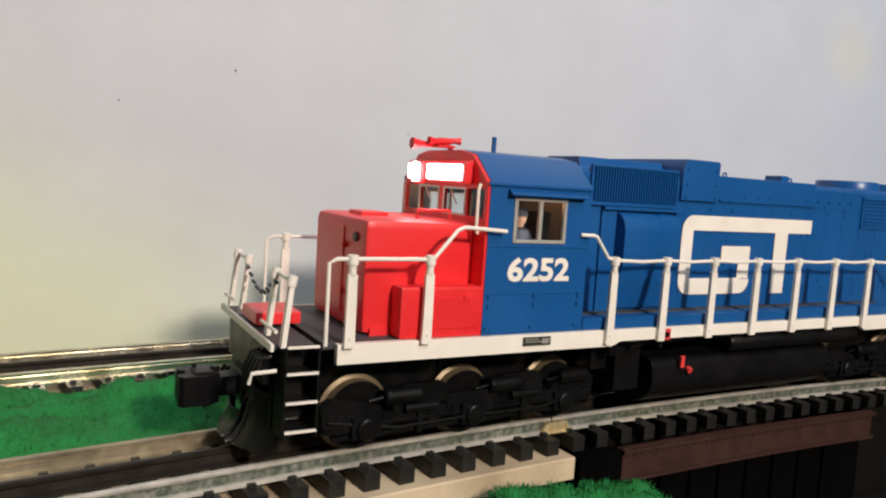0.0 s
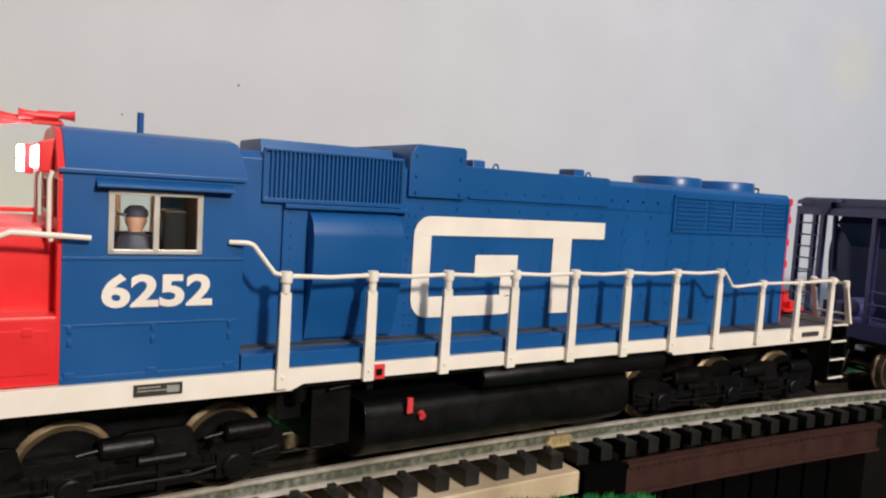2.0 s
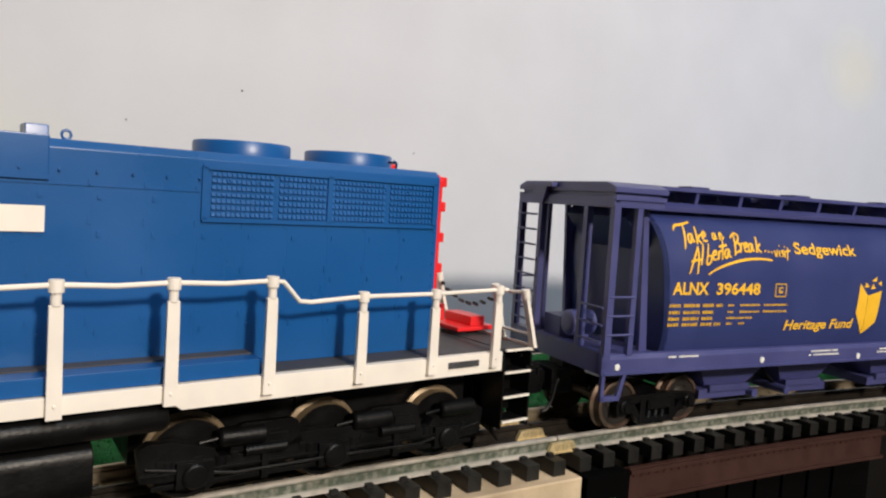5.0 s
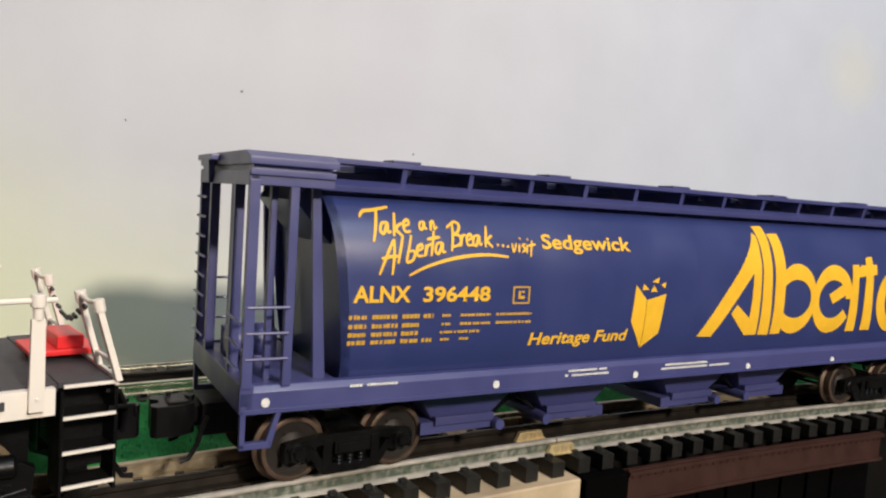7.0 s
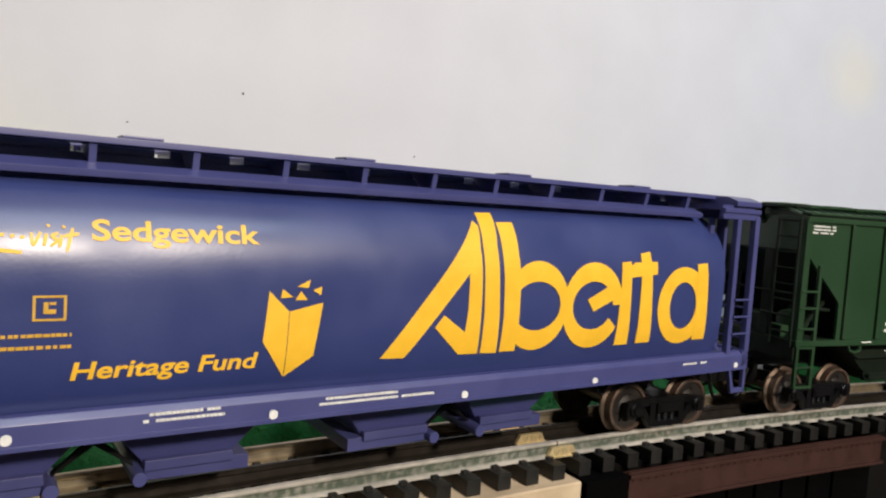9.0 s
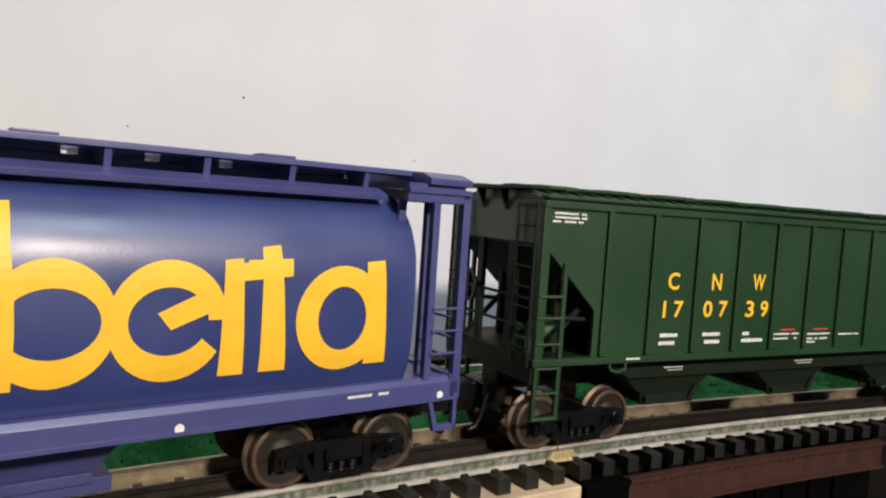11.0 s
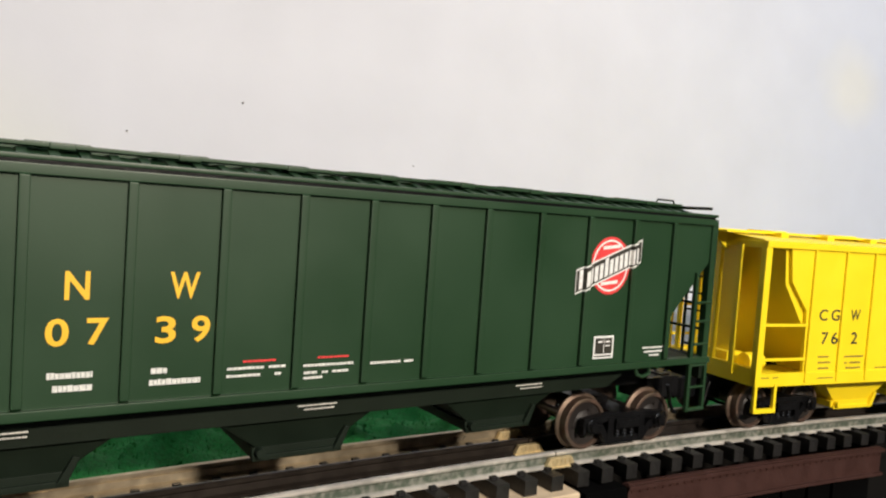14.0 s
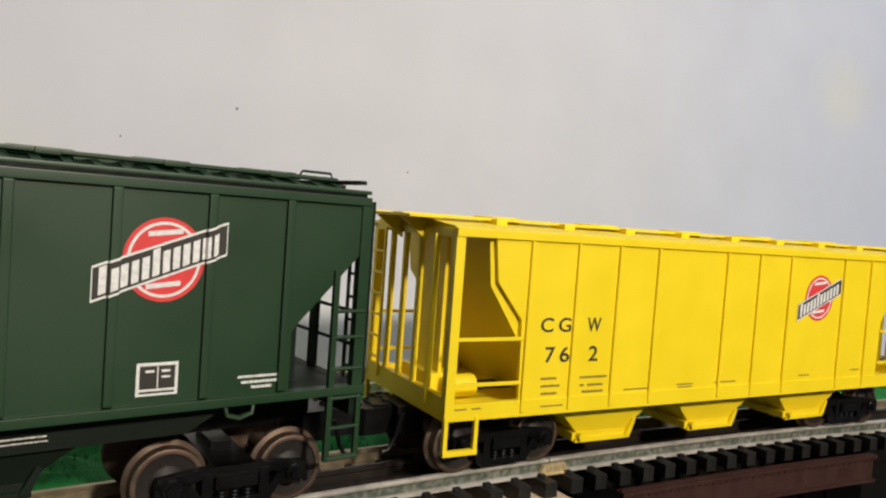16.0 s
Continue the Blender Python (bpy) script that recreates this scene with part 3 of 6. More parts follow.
def freight_truck(parent, x0, yaw, r=10.0, base=35.0):
    """Two-axle roller bearing truck: cast side frames, springs, bolster, bearing caps."""
    keep = list(FIT)
    x0 = FIT[0] * x0 + FIT[1]
    fit_scale(1, 0, 1, 0)
    s = Shape()
    for side in (1, -1):
        y0, y1 = side * 19.6, side * 22.6
        # frame as a level top chord, a bottom chord, two columns and two pedestals
        s.prism([(-base / 2 - 4.4, r + 0.6), (-base / 2 - 3.8, r + 3.0), (-10, r + 4.4), (10, r + 4.4), (base / 2 + 3.8, r + 3.0), (base / 2 + 4.4, r + 0.6), (base / 2 + 3.0, r - 0.4),
                 (9, r + 1.6), (-9, r + 1.6), (-base / 2 - 3.0, r - 0.4)], y0, y1, "y")
        s.prism([(-base / 2 + 3.2, r - 0.6), (-base / 2 + 5.2, r + 0.8), (-8.5, 5.2), (8.5, 5.2), (base / 2 - 5.2, r + 0.8), (base / 2 - 3.2, r - 0.6), (9.5, 2.4), (-9.5, 2.4)], y0, y1, "y")
        for sx in (-1, 1):
            s.box(sx * 6.6, sx * 9.6, y0, y1 + side * 0.3, 3.6, r + 3)
            s.box(sx * base / 2 - 4.2, sx * base / 2 - 2.8, y0, y1, r - 3.0, r + 2)
            s.box(sx * base / 2 + 2.8, sx * base / 2 + 4.2, y0, y1, r - 3.0, r + 2)
        s.box(-5.5, 5.5, side * 8, y1 - side * 0.6, r + 0.5, r + 3.2)
        s.box(-6.0, 6.0, side * 19, y1 + side * 0.9, r - 1.6, r + 2.4)
        s.box(-5.0, 5.0, y1 + side * 0.9, y1 + side * 1.2, r - 0.8, r + 1.4)
        for sx in (-1, 1):
            s.prism([(sx * 9.6, 4.0), (sx * 11.0, 3.0), (sx * 13.2, 12.0), (sx * 12.0, 12.4)], side * 16.5, side * 18.6, "y")
    s.rod((-10.6, -17, 5.2), (-10.6, 17, 5.2), 0.8, 8).rod((10.6, -17, 5.2), (10.6, 17, 5.2), 0.8, 8)
    s.box(-6, 6, -21, 21, r - 1, r + 4.4)
    s.box(-3, 3, -8, 8, r + 4, 17)
    t = part("truck", s, BLACK, parent, "black cast truck side frames", 0.25, pose(x0 * MM, 0, 0, 0, 0, yaw))
    coil = [(4.2 + k * 0.55, 1.55 if k % 2 else 1.15) for k in range(8)]
    for side in (1, -1):
        for sx in (-3.7, 0, 3.7):
            part("spring", Shape().lathe(coil, (sx, side * 21.4, 0), 10, "z"), BLACK, t)
    for side in (1, -1):
        for sx in (-1, 1):
            cp = Shape()
            cp.lathe([(side * 20.6, 3.0), (side * 23.2, 3.0), (side * 23.6, 2.6), (side * 23.6, 1.9), (side * 24.4, 1.6)], (sx * base / 2, 0, r), 14)
            for k in range(3):
                a = 0.5 + k * 2.09
                cp.rod((sx * base / 2 + math.cos(a) * 1.9, side * 23.4, r + math.sin(a) * 1.9), (sx * base / 2 + math.cos(a) * 1.9, side * 24.1, r + math.sin(a) * 1.9), 0.4, 6)
            part("bearing_cap", cp, BLACK, t, "dark round bearing cap")
    for sx in (-1, 1):
        w = wheelset(t, sx * base / 2, r, WHEELRUST)
        WHEELSETS.append((w, sx * base / 2, r, r))
    fit_scale(*keep)
    return t


def coupler(parent, u, way, z=17.0, reach=15):
    """Large knuckle coupler: draft box, shank, claw head with a lid and a lift pin; way +1 to the front."""
    s = Shape()
    s.box(u - way * 8, u + way * 2.5, -8, 8, z - 5, z + 4.6)
    s.box(u, u + way * (reach - 4), -3.6, 3.6, z - 3.2, z + 2.8)
    s.prism([(u + way * (reach - 9), -4.2), (u + way * (reach - 9), 4.2), (u + way * (reach - 5), 6.4), (u + way * (reach + 2.6), 7.0), (u + way * (reach + 4), 5.4), (u + way * (reach + 4), 2.8),
             (u + way * (reach + 1.2), 1.6), (u + way * (reach + 1.2), -1.2), (u + way * (reach + 3.4), -2.4), (u + way * (reach + 3.4), -5.4), (u + way * (reach + 1.6), -6.6),
             (u + way * (reach - 5), -6.4)], z - 5.0, z + 4.2, "z")
    s.box(u + way * (reach - 7), u + way * (reach - 1), -4.6, 4.6, z + 4.2, z + 5.0)
    s.rod((u + way * (reach - 2), -2.6, z - 7.5), (u + way * (reach - 2), -2.6, z + 6.0), 0.8, 8)
    s.rod((u + way * (reach - 8), 0, z + 4.0), (u + way * (reach - 8), 0, z + 5.6), 1.6, 12)
    return part("coupler", s, BLACK, parent, "black knuckle coupler", 0.4)


def air_hose(parent, u, way, v):
    part("air_hose", Shape().pipe([(u, v, 20), (u + way * 2, v, 18), (u + way * 5, v, 12), (u + way * 10, v, 8), (u + way * 15, v, 7.5)], 0.8), BLACK, parent)


def grab(parent, mat, pts, r=0.4, name="grab_iron"):
    return part(name, Shape().pipe(pts, r, 6), mat, parent)


# ---- the locomotive ----
def six_wheel_truck(parent, x0, yaw, flip=1):
    """Three-axle power truck: deep side frames, journal boxes, springs, brake gear."""
    keep = list(FIT)
    x0 = FIT[0] * x0 + FIT[1]
    fit_scale(1, 0, 1, 0)
    r, base = 11.2, 41.0
    s = Shape()
    for side in (1, -1):
        y0, y1 = side * 20.2, side * 24.0
        s.prism([(-55, 8), (-56, 16.6), (-53, 18.4), (-46, 18.0), (-36, 15.4), (-34, 12.6), (-16, 12.6), (-10, 16.4), (10, 16.4), (16, 12.6), (34, 12.6), (36, 15.4), (46, 18.0), (53, 18.4), (56, 16.6), (55, 8), (49, 7.4),
                 (34, 8.8), (-34, 8.8), (-49, 7.4)], y0, y1, "y")
        for sx in (-1, 0, 1):
            s.box(sx * base - 5, sx * base + 5, y0, y1 + side * 1.6, 5.5, 12.6)
            s.lathe([(y1, 3.6), (y1 + side * 2.4, 3.6), (y1 + side * 2.9, 3.0), (y1 + side * 2.9, 1.4)], (sx * base, 0, 8.8), 16)
            for d in (-7.2, 7.2):
                s.rod((sx * base + d, y1 - side * 1, 9), (sx * base + d, y1 - side * 1, 13.0), 1.9, 10)
        for sx in (-21.5, 21.5):
            s.box(sx - 7, sx + 6, y1 - side * 3, y1 + side * 0.8, 12.4, 17.6)
            s.rod((sx - 6, y1 + side * 1.2, 13.8), (sx + 6, y1 + side * 1.2, 13.8), 1.5, 12)
            s.box(sx - 1, sx + 1, y1 - side, y1 + side * 1.4, 5, 18)
        s.box(-52, 52, y1 - side * 1.6, y1 - side * 0.4, 5.2, 6.6)
        s.box(-55, 55, y1 - side * 0.2, y1 + side * 0.9, 9.6, 10.3)
        s.pipe([(-54, y1 + side * 0.6, 12), (-30, y1 + side * 1.2, 8), (0, y1 + side * 1.2, 8.4), (30, y1 + side * 1.2, 8), (54, y1 + side * 0.6, 12)], 0.6, 6)
        for k in range(-50, 51, 10):
            s.box(k - 1.0, k + 1.0, y1, y1 + side * 0.5, 12, 13.6)
    s.box(-56, 56, -12.0, 12.0, 9, 27)
    s.box(-8, 8, -13, 13, 17, 27)
    for side in (1, -1):
        for sx in (-20.5, 20.5):
            s.prism([(sx - 11, 13), (sx - 9, 20.4), (sx - 7, 21.2), (sx + 7, 21.2), (sx + 9, 20.4), (sx + 11, 13)], side * 21.6, side * 24.0, "y")
            s.box(sx - 3.6, sx + 3.6, side * 24.0, side * 24.3, 17.2, 18.8)
        for sx in (21, -20, -52):
            s.lathe([(0, 2.2), (0.8, 2.9), (13, 2.9), (13.8, 2.2)], (sx, side * 23.6, 17.8), 14, "x")
            s.rod((sx + 13, side * 23.6, 17.8), (sx + 19, side * 23.6, 17.0), 0.7, 8)
    t = part("truck", s, BLACK, parent, "black three-axle truck side frames", 0.3, pose(x0 * MM, 0, 0, 0, 0, yaw))
    for sx in (-1, 0, 1):
        w = wheelset(t, sx * base, r, BLACK)
        WHEELSETS.append((w, sx * base, r, r))
    fit_scale(*keep)


def rounded(pts, r, n=5):
    """Outline with its corners rounded."""
    out, m = [], len(pts)
    for i in range(m):
        p, a, b = Vector(pts[i]), Vector(pts[i - 1]), Vector(pts[(i + 1) % m])
        da, db = (a - p), (b - p)
        k = min(r, da.length * 0.45, db.length * 0.45)
        q0, q1 = p + da.normalized() * k, p + db.normalized() * k
        for j in range(n + 1):
            t = j / n
            out.append(tuple(q0 * (1 - t) ** 2 + p * 2 * t * (1 - t) + q1 * t * t))
    return out


def locomotive():
    fit_scale(0.9666, 3.83, 1.0276, -0.96)
    e = thing("diesel_locomotive", "blue and red six-axle diesel locomotive model with white handrails", "locomotive")
    flat = lambda d: (lambda u, w: d)
    # frame: white stepped side sill, black core, dark deck
    for side in (1, -1):
        y0, y1 = side * 30.2, side * 33.0
        sill = Shape().prism([(180.2, 31.4), (180.2, 37.4), (-201, 37.2), (-201, 30.8), (-90, 30.8), (-87, 33.0), (66, 33.0), (70, 31.4)], y0, y1, "y")
        part("side_sill", sill, CREAM, e, "white stepped side sill", 0.25)
    part("frame_core", Shape().box(180, -200, -30, 30, 31.2, 35.6).box(180, -200, -12, 12, 25, 31.2), BLACK, e)
    part("deck", Shape().box(184, -202, -30.2, 30.2, 35.6, 37.5), DARK, e, "dark grey deck plates")
    for side in (1, -1):
        part("raised_walkway", Shape().box(84, -112, side * 20.6, side * 31.6, 37.5, 41.6), BLUE, e, "blue raised walkway side", 0.25)
        # dark tread strip doubles as the shade beside the hood
        part("walkway_shade_strip", Shape().box(83.5, -111.5, side * 20.8, side * 25.4, 41.6, 42.0), DARK, e, "walkway tread strip, darkened as shade along the hood")
    # nose with rounded edges, its seams and battery boxes
    nose = Shape().box(169, 127.5, -24, 24, 37.6, 73.4)
    part("nose", nose, RED, e, "red short hood nose", 3.2)
    part("nose_base", Shape().box(166, 128, -24.3, 24.3, 37.5, 40), RED, e)
    part("nose_door", Shape().box(168.6, 169.5, -10, 6, 42, 70), RED, e, "", 0.3)
    for w in (48, 63):
        part("door_latch", Shape().box(169.4, 170.4, 5.0, 8.0, w, w + 2), RED, e, "", 0.2)
    part("nose_light", Shape().rod((168.8, 16.5, 67.3), (169.8, 16.5, 67.3), 1.5, 14), BLACK, e)
    part("sand_hatch", Shape().box(163, 153, -6, 6, 73.3, 74.7), RED, e, "", 0.4)
    grab(e, RED, [(146, 14, 73.2), (146, 14, 76.2), (133, 14, 76.4), (133, 14, 73.2)], 0.6, "nose_grab_rail")
    for side in (1, -1):
        bx = Shape().box(159, 128.3, side * 23.8, side * 31.6, 37.5, 53.6)
        part("battery_box", bx, RED, e, "red battery box beside the nose", 1.2)
        dr = Shape()
        dr.box(151.6, 130.4, side * 31.5, side * 31.9, 40.4, 50.4)
        for u in (148, 136):
            dr.box(u, u - 2.2, side * 31.8, side * 32.3, 49.2, 51.0)
        part("battery_box_door", dr, RED, e, "", 0.12)
    # cab
    side_line = [(-31.5, 37.5), (31.5, 37.5), (31.5, 86.4), (20.5, 95.6), (12, 97.0), (-12, 97.0), (-20.5, 95.6), (-31.5, 86.4)]
    for side in (1, -1):   # side walls, each one panel round its window opening
        o = [(128, 37.5), (84.5, 37.5), (84.5, 86.4), (128, 86.4)]
        i = [(117.4, 68.4), (96.2, 68.4), (96.2, 81.8), (117.4, 81.8)]
        rings = [[(u, y, w) for u, w in o] for y in (side * 30.0, side * 31.5)] + [[(u, y, w) for u, w in i] for y in (side * 31.5, side * 30.0)]
        rings.append(rings[0])
        part("cab_side_wall", Shape().loft(rings, False), BLUE, e, "blue cab side wall")
    part("cab_rear_wall", Shape().box(85.6, 84.5, -30, 30, 37.5, 86.0), BLUE, e)
    roof = Shape().prism([(-31.5, 86.4), (31.5, 86.4), (20.5, 95.6), (12, 97.0), (-12, 97.0), (-20.5, 95.6)], 127.6, 83.6, "x")
    part("cab_roof", roof, BLUE, e, "blue angled cab roof", 0.35)
    front = Shape()
    front.box(129, 127.4, -31.2, 31.2, 37.6, 75.2)
    front.box(129, 127.4, -31.2, 31.2, 84.2, 86.4)
    for a, b in ((-31.2, -29), (-18.6, -17), (-2.0, 2.0), (17, 18.6), (29, 31.2)):
        front.box(129, 127.4, a, b, 75.2, 84.2)
    front.prism([(-31.2, 86.4), (31.2, 86.4), (20.3, 95.4), (12, 96.8), (-12, 96.8), (-20.3, 95.4)], 127.6, 129.2, "x")
    part("cab_front", front, RED, e, "red cab front", 0.2)
    gl = Shape()
    for a, b in ((-29, -18.6), (-17, -2), (2, 17), (18.6, 29)):
        gl.box(128.4, 128.0, a, b, 75.2, 84.2)
    part("windshield", gl, GLASS, e, "clear cab windshields")
    tr = Shape()
    for a, b in ((-17, -2), (2, 17)):
        for y in (a, b):
            tr.box(129.3, 128.9, y - 0.5, y + 0.5, 75, 84.4)
        tr.box(129.3, 128.9, a, b, 75.0, 75.7)
        tr.box(129.3, 128.9, a, b, 83.7, 84.4)
        tr.rod((129.6, (a + b) / 2 - 2, 83.5), (129.6, (a + b) / 2 + 3, 78.5), 0.3, 6)
    part("windshield_trim", tr, SILVER, e, "silver windshield frames and wipers")
    hb = Shape().prism([(129, 85.6), (129, 93.6), (132.6, 92.6), (132.6, 85.6)], -21.5, 21.5, "y")
    part("number_board_housing", hb, RED, e, "red number board housing", 0.5)
    for a, b in ((-5.0, 19.6), (-20.4, -14.6)):
        part("number_board", Shape().box(132.4, 133.2, a, b, 86.6, 91.8), LIT, e, "glowing white number board", 0.3)
    part("headlight_housing", Shape().box(132.4, 134.6, -13.2, -6.6, 84.8, 92.6), RED, e, "", 0.5)
    for w in (87, 90.6):
        part("headlight", Shape().lathe([(134.6, 1.6), (136.0, 1.7), (136.4, 1.2)], (0, -9.8, w), 16, "x"), LIT, e, "glowing twin headlight lens")
    for side in (1, -1):
        part("cab_grab_rail", Shape().pipe([(130, side * 28, 70), (130.6, side * 28, 72), (130.6, side * 28, 84), (130, side * 28, 86)], 0.55), CREAM, e, "white cab front grab rail")
        # awning
        aw = Shape().prism([(side * 31.4, 85.2), (side * 31.4, 84.6), (side * 34.4, 83.0), (side * 34.4, 83.6)], 121, 88, "x")
        aw.prism([(side * 31.4, 84.6), (side * 31.4, 82.4), (side * 34.2, 83.2)], 120.6, 120.0, "x")
        aw.prism([(side * 31.4, 84.6), (side * 31.4, 82.4), (side * 34.2, 83.2)], 88.9, 88.3, "x")
        part("sun_awning", aw, BLUE, e, "blue awning over the cab window", 0.1)
        part("drip_strip", Shape().box(129, 84.5, side * 31.5, side * 32.3, 85.8, 86.8), BLUE, e, "", 0.15)
        fr = Shape()
        for u in (117.4, 106.9, 96.2):
            fr.box(u - 0.7, u + 0.7, side * 30.6, side * 32.0, 67.8, 82.2)
        fr.box(118, 95.6, side * 30.6, side * 32.0, 67.6, 68.7)
        fr.box(118, 95.6, side * 30.6, side * 32.0, 81.4, 82.4)
        part("cab_window_frame", fr, SILVER, e, "silver sliding window frame", 0.15)
        part("cab_window", Shape().box(117, 96.6, side * 30.9, side * 31.2, 68.5, 81.6), GLASS, e, "clear cab side window").visible_shadow = False
        seam = Shape()
        seam.box(128, 84.5, side * 31.5, side * 31.8, 66.2, 66.9)
        seam.box(127.5, 85.5, side * 31.5, side * 31.75, 50.8, 51.3)
        seam.box(128, 84.5, side * 31.5, side * 31.9, 38.2, 39.2)
        for u in (126, 107, 87.5):
            for w in (46.5, 49.5):
                seam.box(u - 0.5, u + 0.5, side * 31.5, side * 32.1, w, w + 1.4)
            seam.box(u - 1.2, u + 1.2, side * 31.5, side * 32.2, 39, 40.2)
        part("cab_side_seams", seam, BLUE, e, "", 0.08)
    part("cab_bulkhead", Shape().box(86.6, 85.8, -29.6, 29.6, 60, 85.6), DARK, e, "dark inner cab wall")
    part("cab_lamp", Shape().lathe([(83.4, 0.6), (84.2, 1.4), (85.2, 1.2)], (104, 6, 0), 12, "z"), CABLAMP, e, "small glowing cab bulb")
    part("cab_floor", Shape().box(127, 86, -29.8, 29.8, 58, 60), BLACK, e)
    part("cab_seat", Shape().box(104, 98, 14, 26, 60, 78), BLACK, e, "dark cab seat", 0.8)
    part("control_stand", Shape().box(120, 114, 4, 14, 60, 72), BLACK, e, "", 0.5)
    part("roof_pipe", Shape().rod((105.5, -3, 96.0), (105.5, -3, 103.2), 0.95, 12), BLUE, e)
    # figure: one plain shape at the window
    fg = Shape().lathe([(60, 1), (61, 5), (68, 5.4), (71.5, 3.6), (72.4, 1.7), (73.2, 1.8), (74.4, 2.6), (76, 2.7), (77.4, 2.2), (78.6, 0.6)], (110.5, 24, 0), 16, "z")
    fg.lathe([(60, 5.0), (61, 5.4), (68, 5.8), (71.6, 4.0)], (110.5, 24, 0), 16, "z")
    fg.lathe([(76.2, 3.1), (77.6, 2.9), (78.8, 1.6)], (110.5, 24, 0), 16, "z").box(115, 111, 22.2, 25.8, 76.2, 76.8)
    figure = part("driver_figure", fg, SKIN, e, "small painted figure at the cab window")
    figure.data.materials.append(CLOTH)
    for p in figure.data.polygons:
        z = p.center.z / MM
        p.material_index = 0 if 73.0 < z < 77.2 and abs(p.center.y / MM - 24) < 2.9 else 1
    # horn
    hn = Shape()
    for u0, u1, v, w, r in ((126, 141.5, -2.2, 98.4, 2.0), (127, 136.5, 1.6, 99.6, 1.5), (132, 123.0, 0.5, 100.2, 1.4)):
        d = 1 if u1 > u0 else -1
        hn.lathe([(u0, 0.8), (u0 + (u1 - u0) * 0.55, 0.9), (u0 + (u1 - u0) * 0.85, r * 0.75), (u1, r), (u1 - d * 0.4, r * 0.8)], (0, v, w), 14, "x")
    hn.box(133, 126, -3.2, 2.6, 97.6, 98.4).rod((126.5, 0, 95.0), (126.5, 0, 98.2), 1.0, 10)
    part("air_horn", hn, RED, e, "red three-chime air horn")
    # long hood
    hood = Shape().prism([(-20.5, 37.5), (20.5, 37.5), (20.5, 92.6), (18.4, 94.6), (-18.4, 94.6), (-20.5, 92.6)], 84.6, -178.6, "x")
    part("long_hood", hood, BLUE, e, "blue long hood", 0.3)
    part("hood_end", Shape().prism([(-19.9, 37.5), (19.9, 37.5), (19.9, 92.0), (17.9, 93.9), (-17.9, 93.9), (-19.9, 92.0)], -178.5, -180.4, "x"), RED, e, "red rear hood end", 0.3)
    part("end_lights", Shape().box(-180.4, -183, -6, 6, 84, 91).box(-180.4, -182, -15, -8, 86, 91).box(-180.4, -182, 8, 15, 86, 91), RED, e, "", 0.4)
    eh = Shape()
    for w in (90, 82, 72, 62):
        eh.box(-180, -182.6, 15.5, 19.4, w, w + 3.2)
    eh.box(-180, -184, 13, 20.6, 46.5, 52)
    part("end_class_lights", eh, RED, e, "", 0.5)
    top = Shape().prism([(-11.5, 94.2), (11.5, 94.2), (9.8, 98.6), (-9.8, 98.6)], 74, 29, "x")
    part("intake_housing", top, BLUE, e, "blue central air intake roof", 0.4)
    box = Shape().prism([(29, 84.6), (29, 97.0), (26.6, 100.6), (8.4, 100.6), (7.4, 99.8), (7.4, 84.6)], -22.0, 22.0, "y")
    part("blower_box", box, BLUE, e, "blue blower housing across the hood", 0.35)
    part("roof_hatch", Shape().box(7, -60, -20.9, 20.9, 85.2, 95.2), BLUE, e, "blue dynamic brake hatch section", 0.4)
    for side in (1, -1):
        fr = Shape()
        fr.box(76.5, 31, side * 20.4, side * 21.8, 94.9, 95.7).box(76.5, 31, side * 20.4, side * 22.0, 81.0, 82.2)
        fr.box(76.5, 75.8, side * 20.4, side * 21.6, 82.2, 94.9).box(31.7, 31, side * 20.4, side * 21.6, 82.2, 94.9)
        part("intake_frame", fr, BLUE, e, "", 0.2)
        part("intake_backing", Shape().box(75.5, 31.5, side * 20.4, side * 20.56, 82.2, 94.9), BLUE, e)
        fin = mesh_of(Shape().prism([(-0.42, side * 20.5), (0.42, side * 20.5), (0.24, side * 21.6), (-0.24, side * 21.6)], 82.2, 94.9, "z"), BLUE, 0, 38, "intake_fin")
        for k in range(33):
            f = new("intake_fin", fin)
            f.parent = e
            f.matrix_basis = pose((71.5 - k * 1.29) * MM, 0, 0)
        # scoop below the intake: hollow quarter-round recess in a frame
        sc = Shape()
        prof = [(side * 20.4, 43), (side * 20.4, 79)]
        for k in range(9):
            a = k / 8 * math.pi / 2
            prof.append((side * (20.4 + 6.4 * math.sin(a)), 79 - 7 * (1 - math.cos(a))))
        prof += [(side * 26.8, 60), (side * 22.2, 43)]
        sc.prism(prof, 62.4, 32.6, "x")
        part("filter_bulge", sc, BLUE, e, "blue bulged filter housing", 0.2)
        part("filter_frame", Shape().box(70, 62.5, side * 20.4, side * 21.6, 42, 80.2).box(70, 29, side * 20.4, side * 23.0, 79.6, 80.8), BLUE, e, "", 0.2)
        # radiator louvres
        lv = Shape()
        for u in (-98, -136.6, -176.4):
            lv.box(u + 0.8, u - 0.8, side * 20.3, side * 21.3, 77.0, 90.6)
        lv.box(-97.4, -177, side * 20.3, side * 21.3, 90, 91.2).box(-97.4, -177, side * 20.3, side * 21.3, 76.4, 77.6)
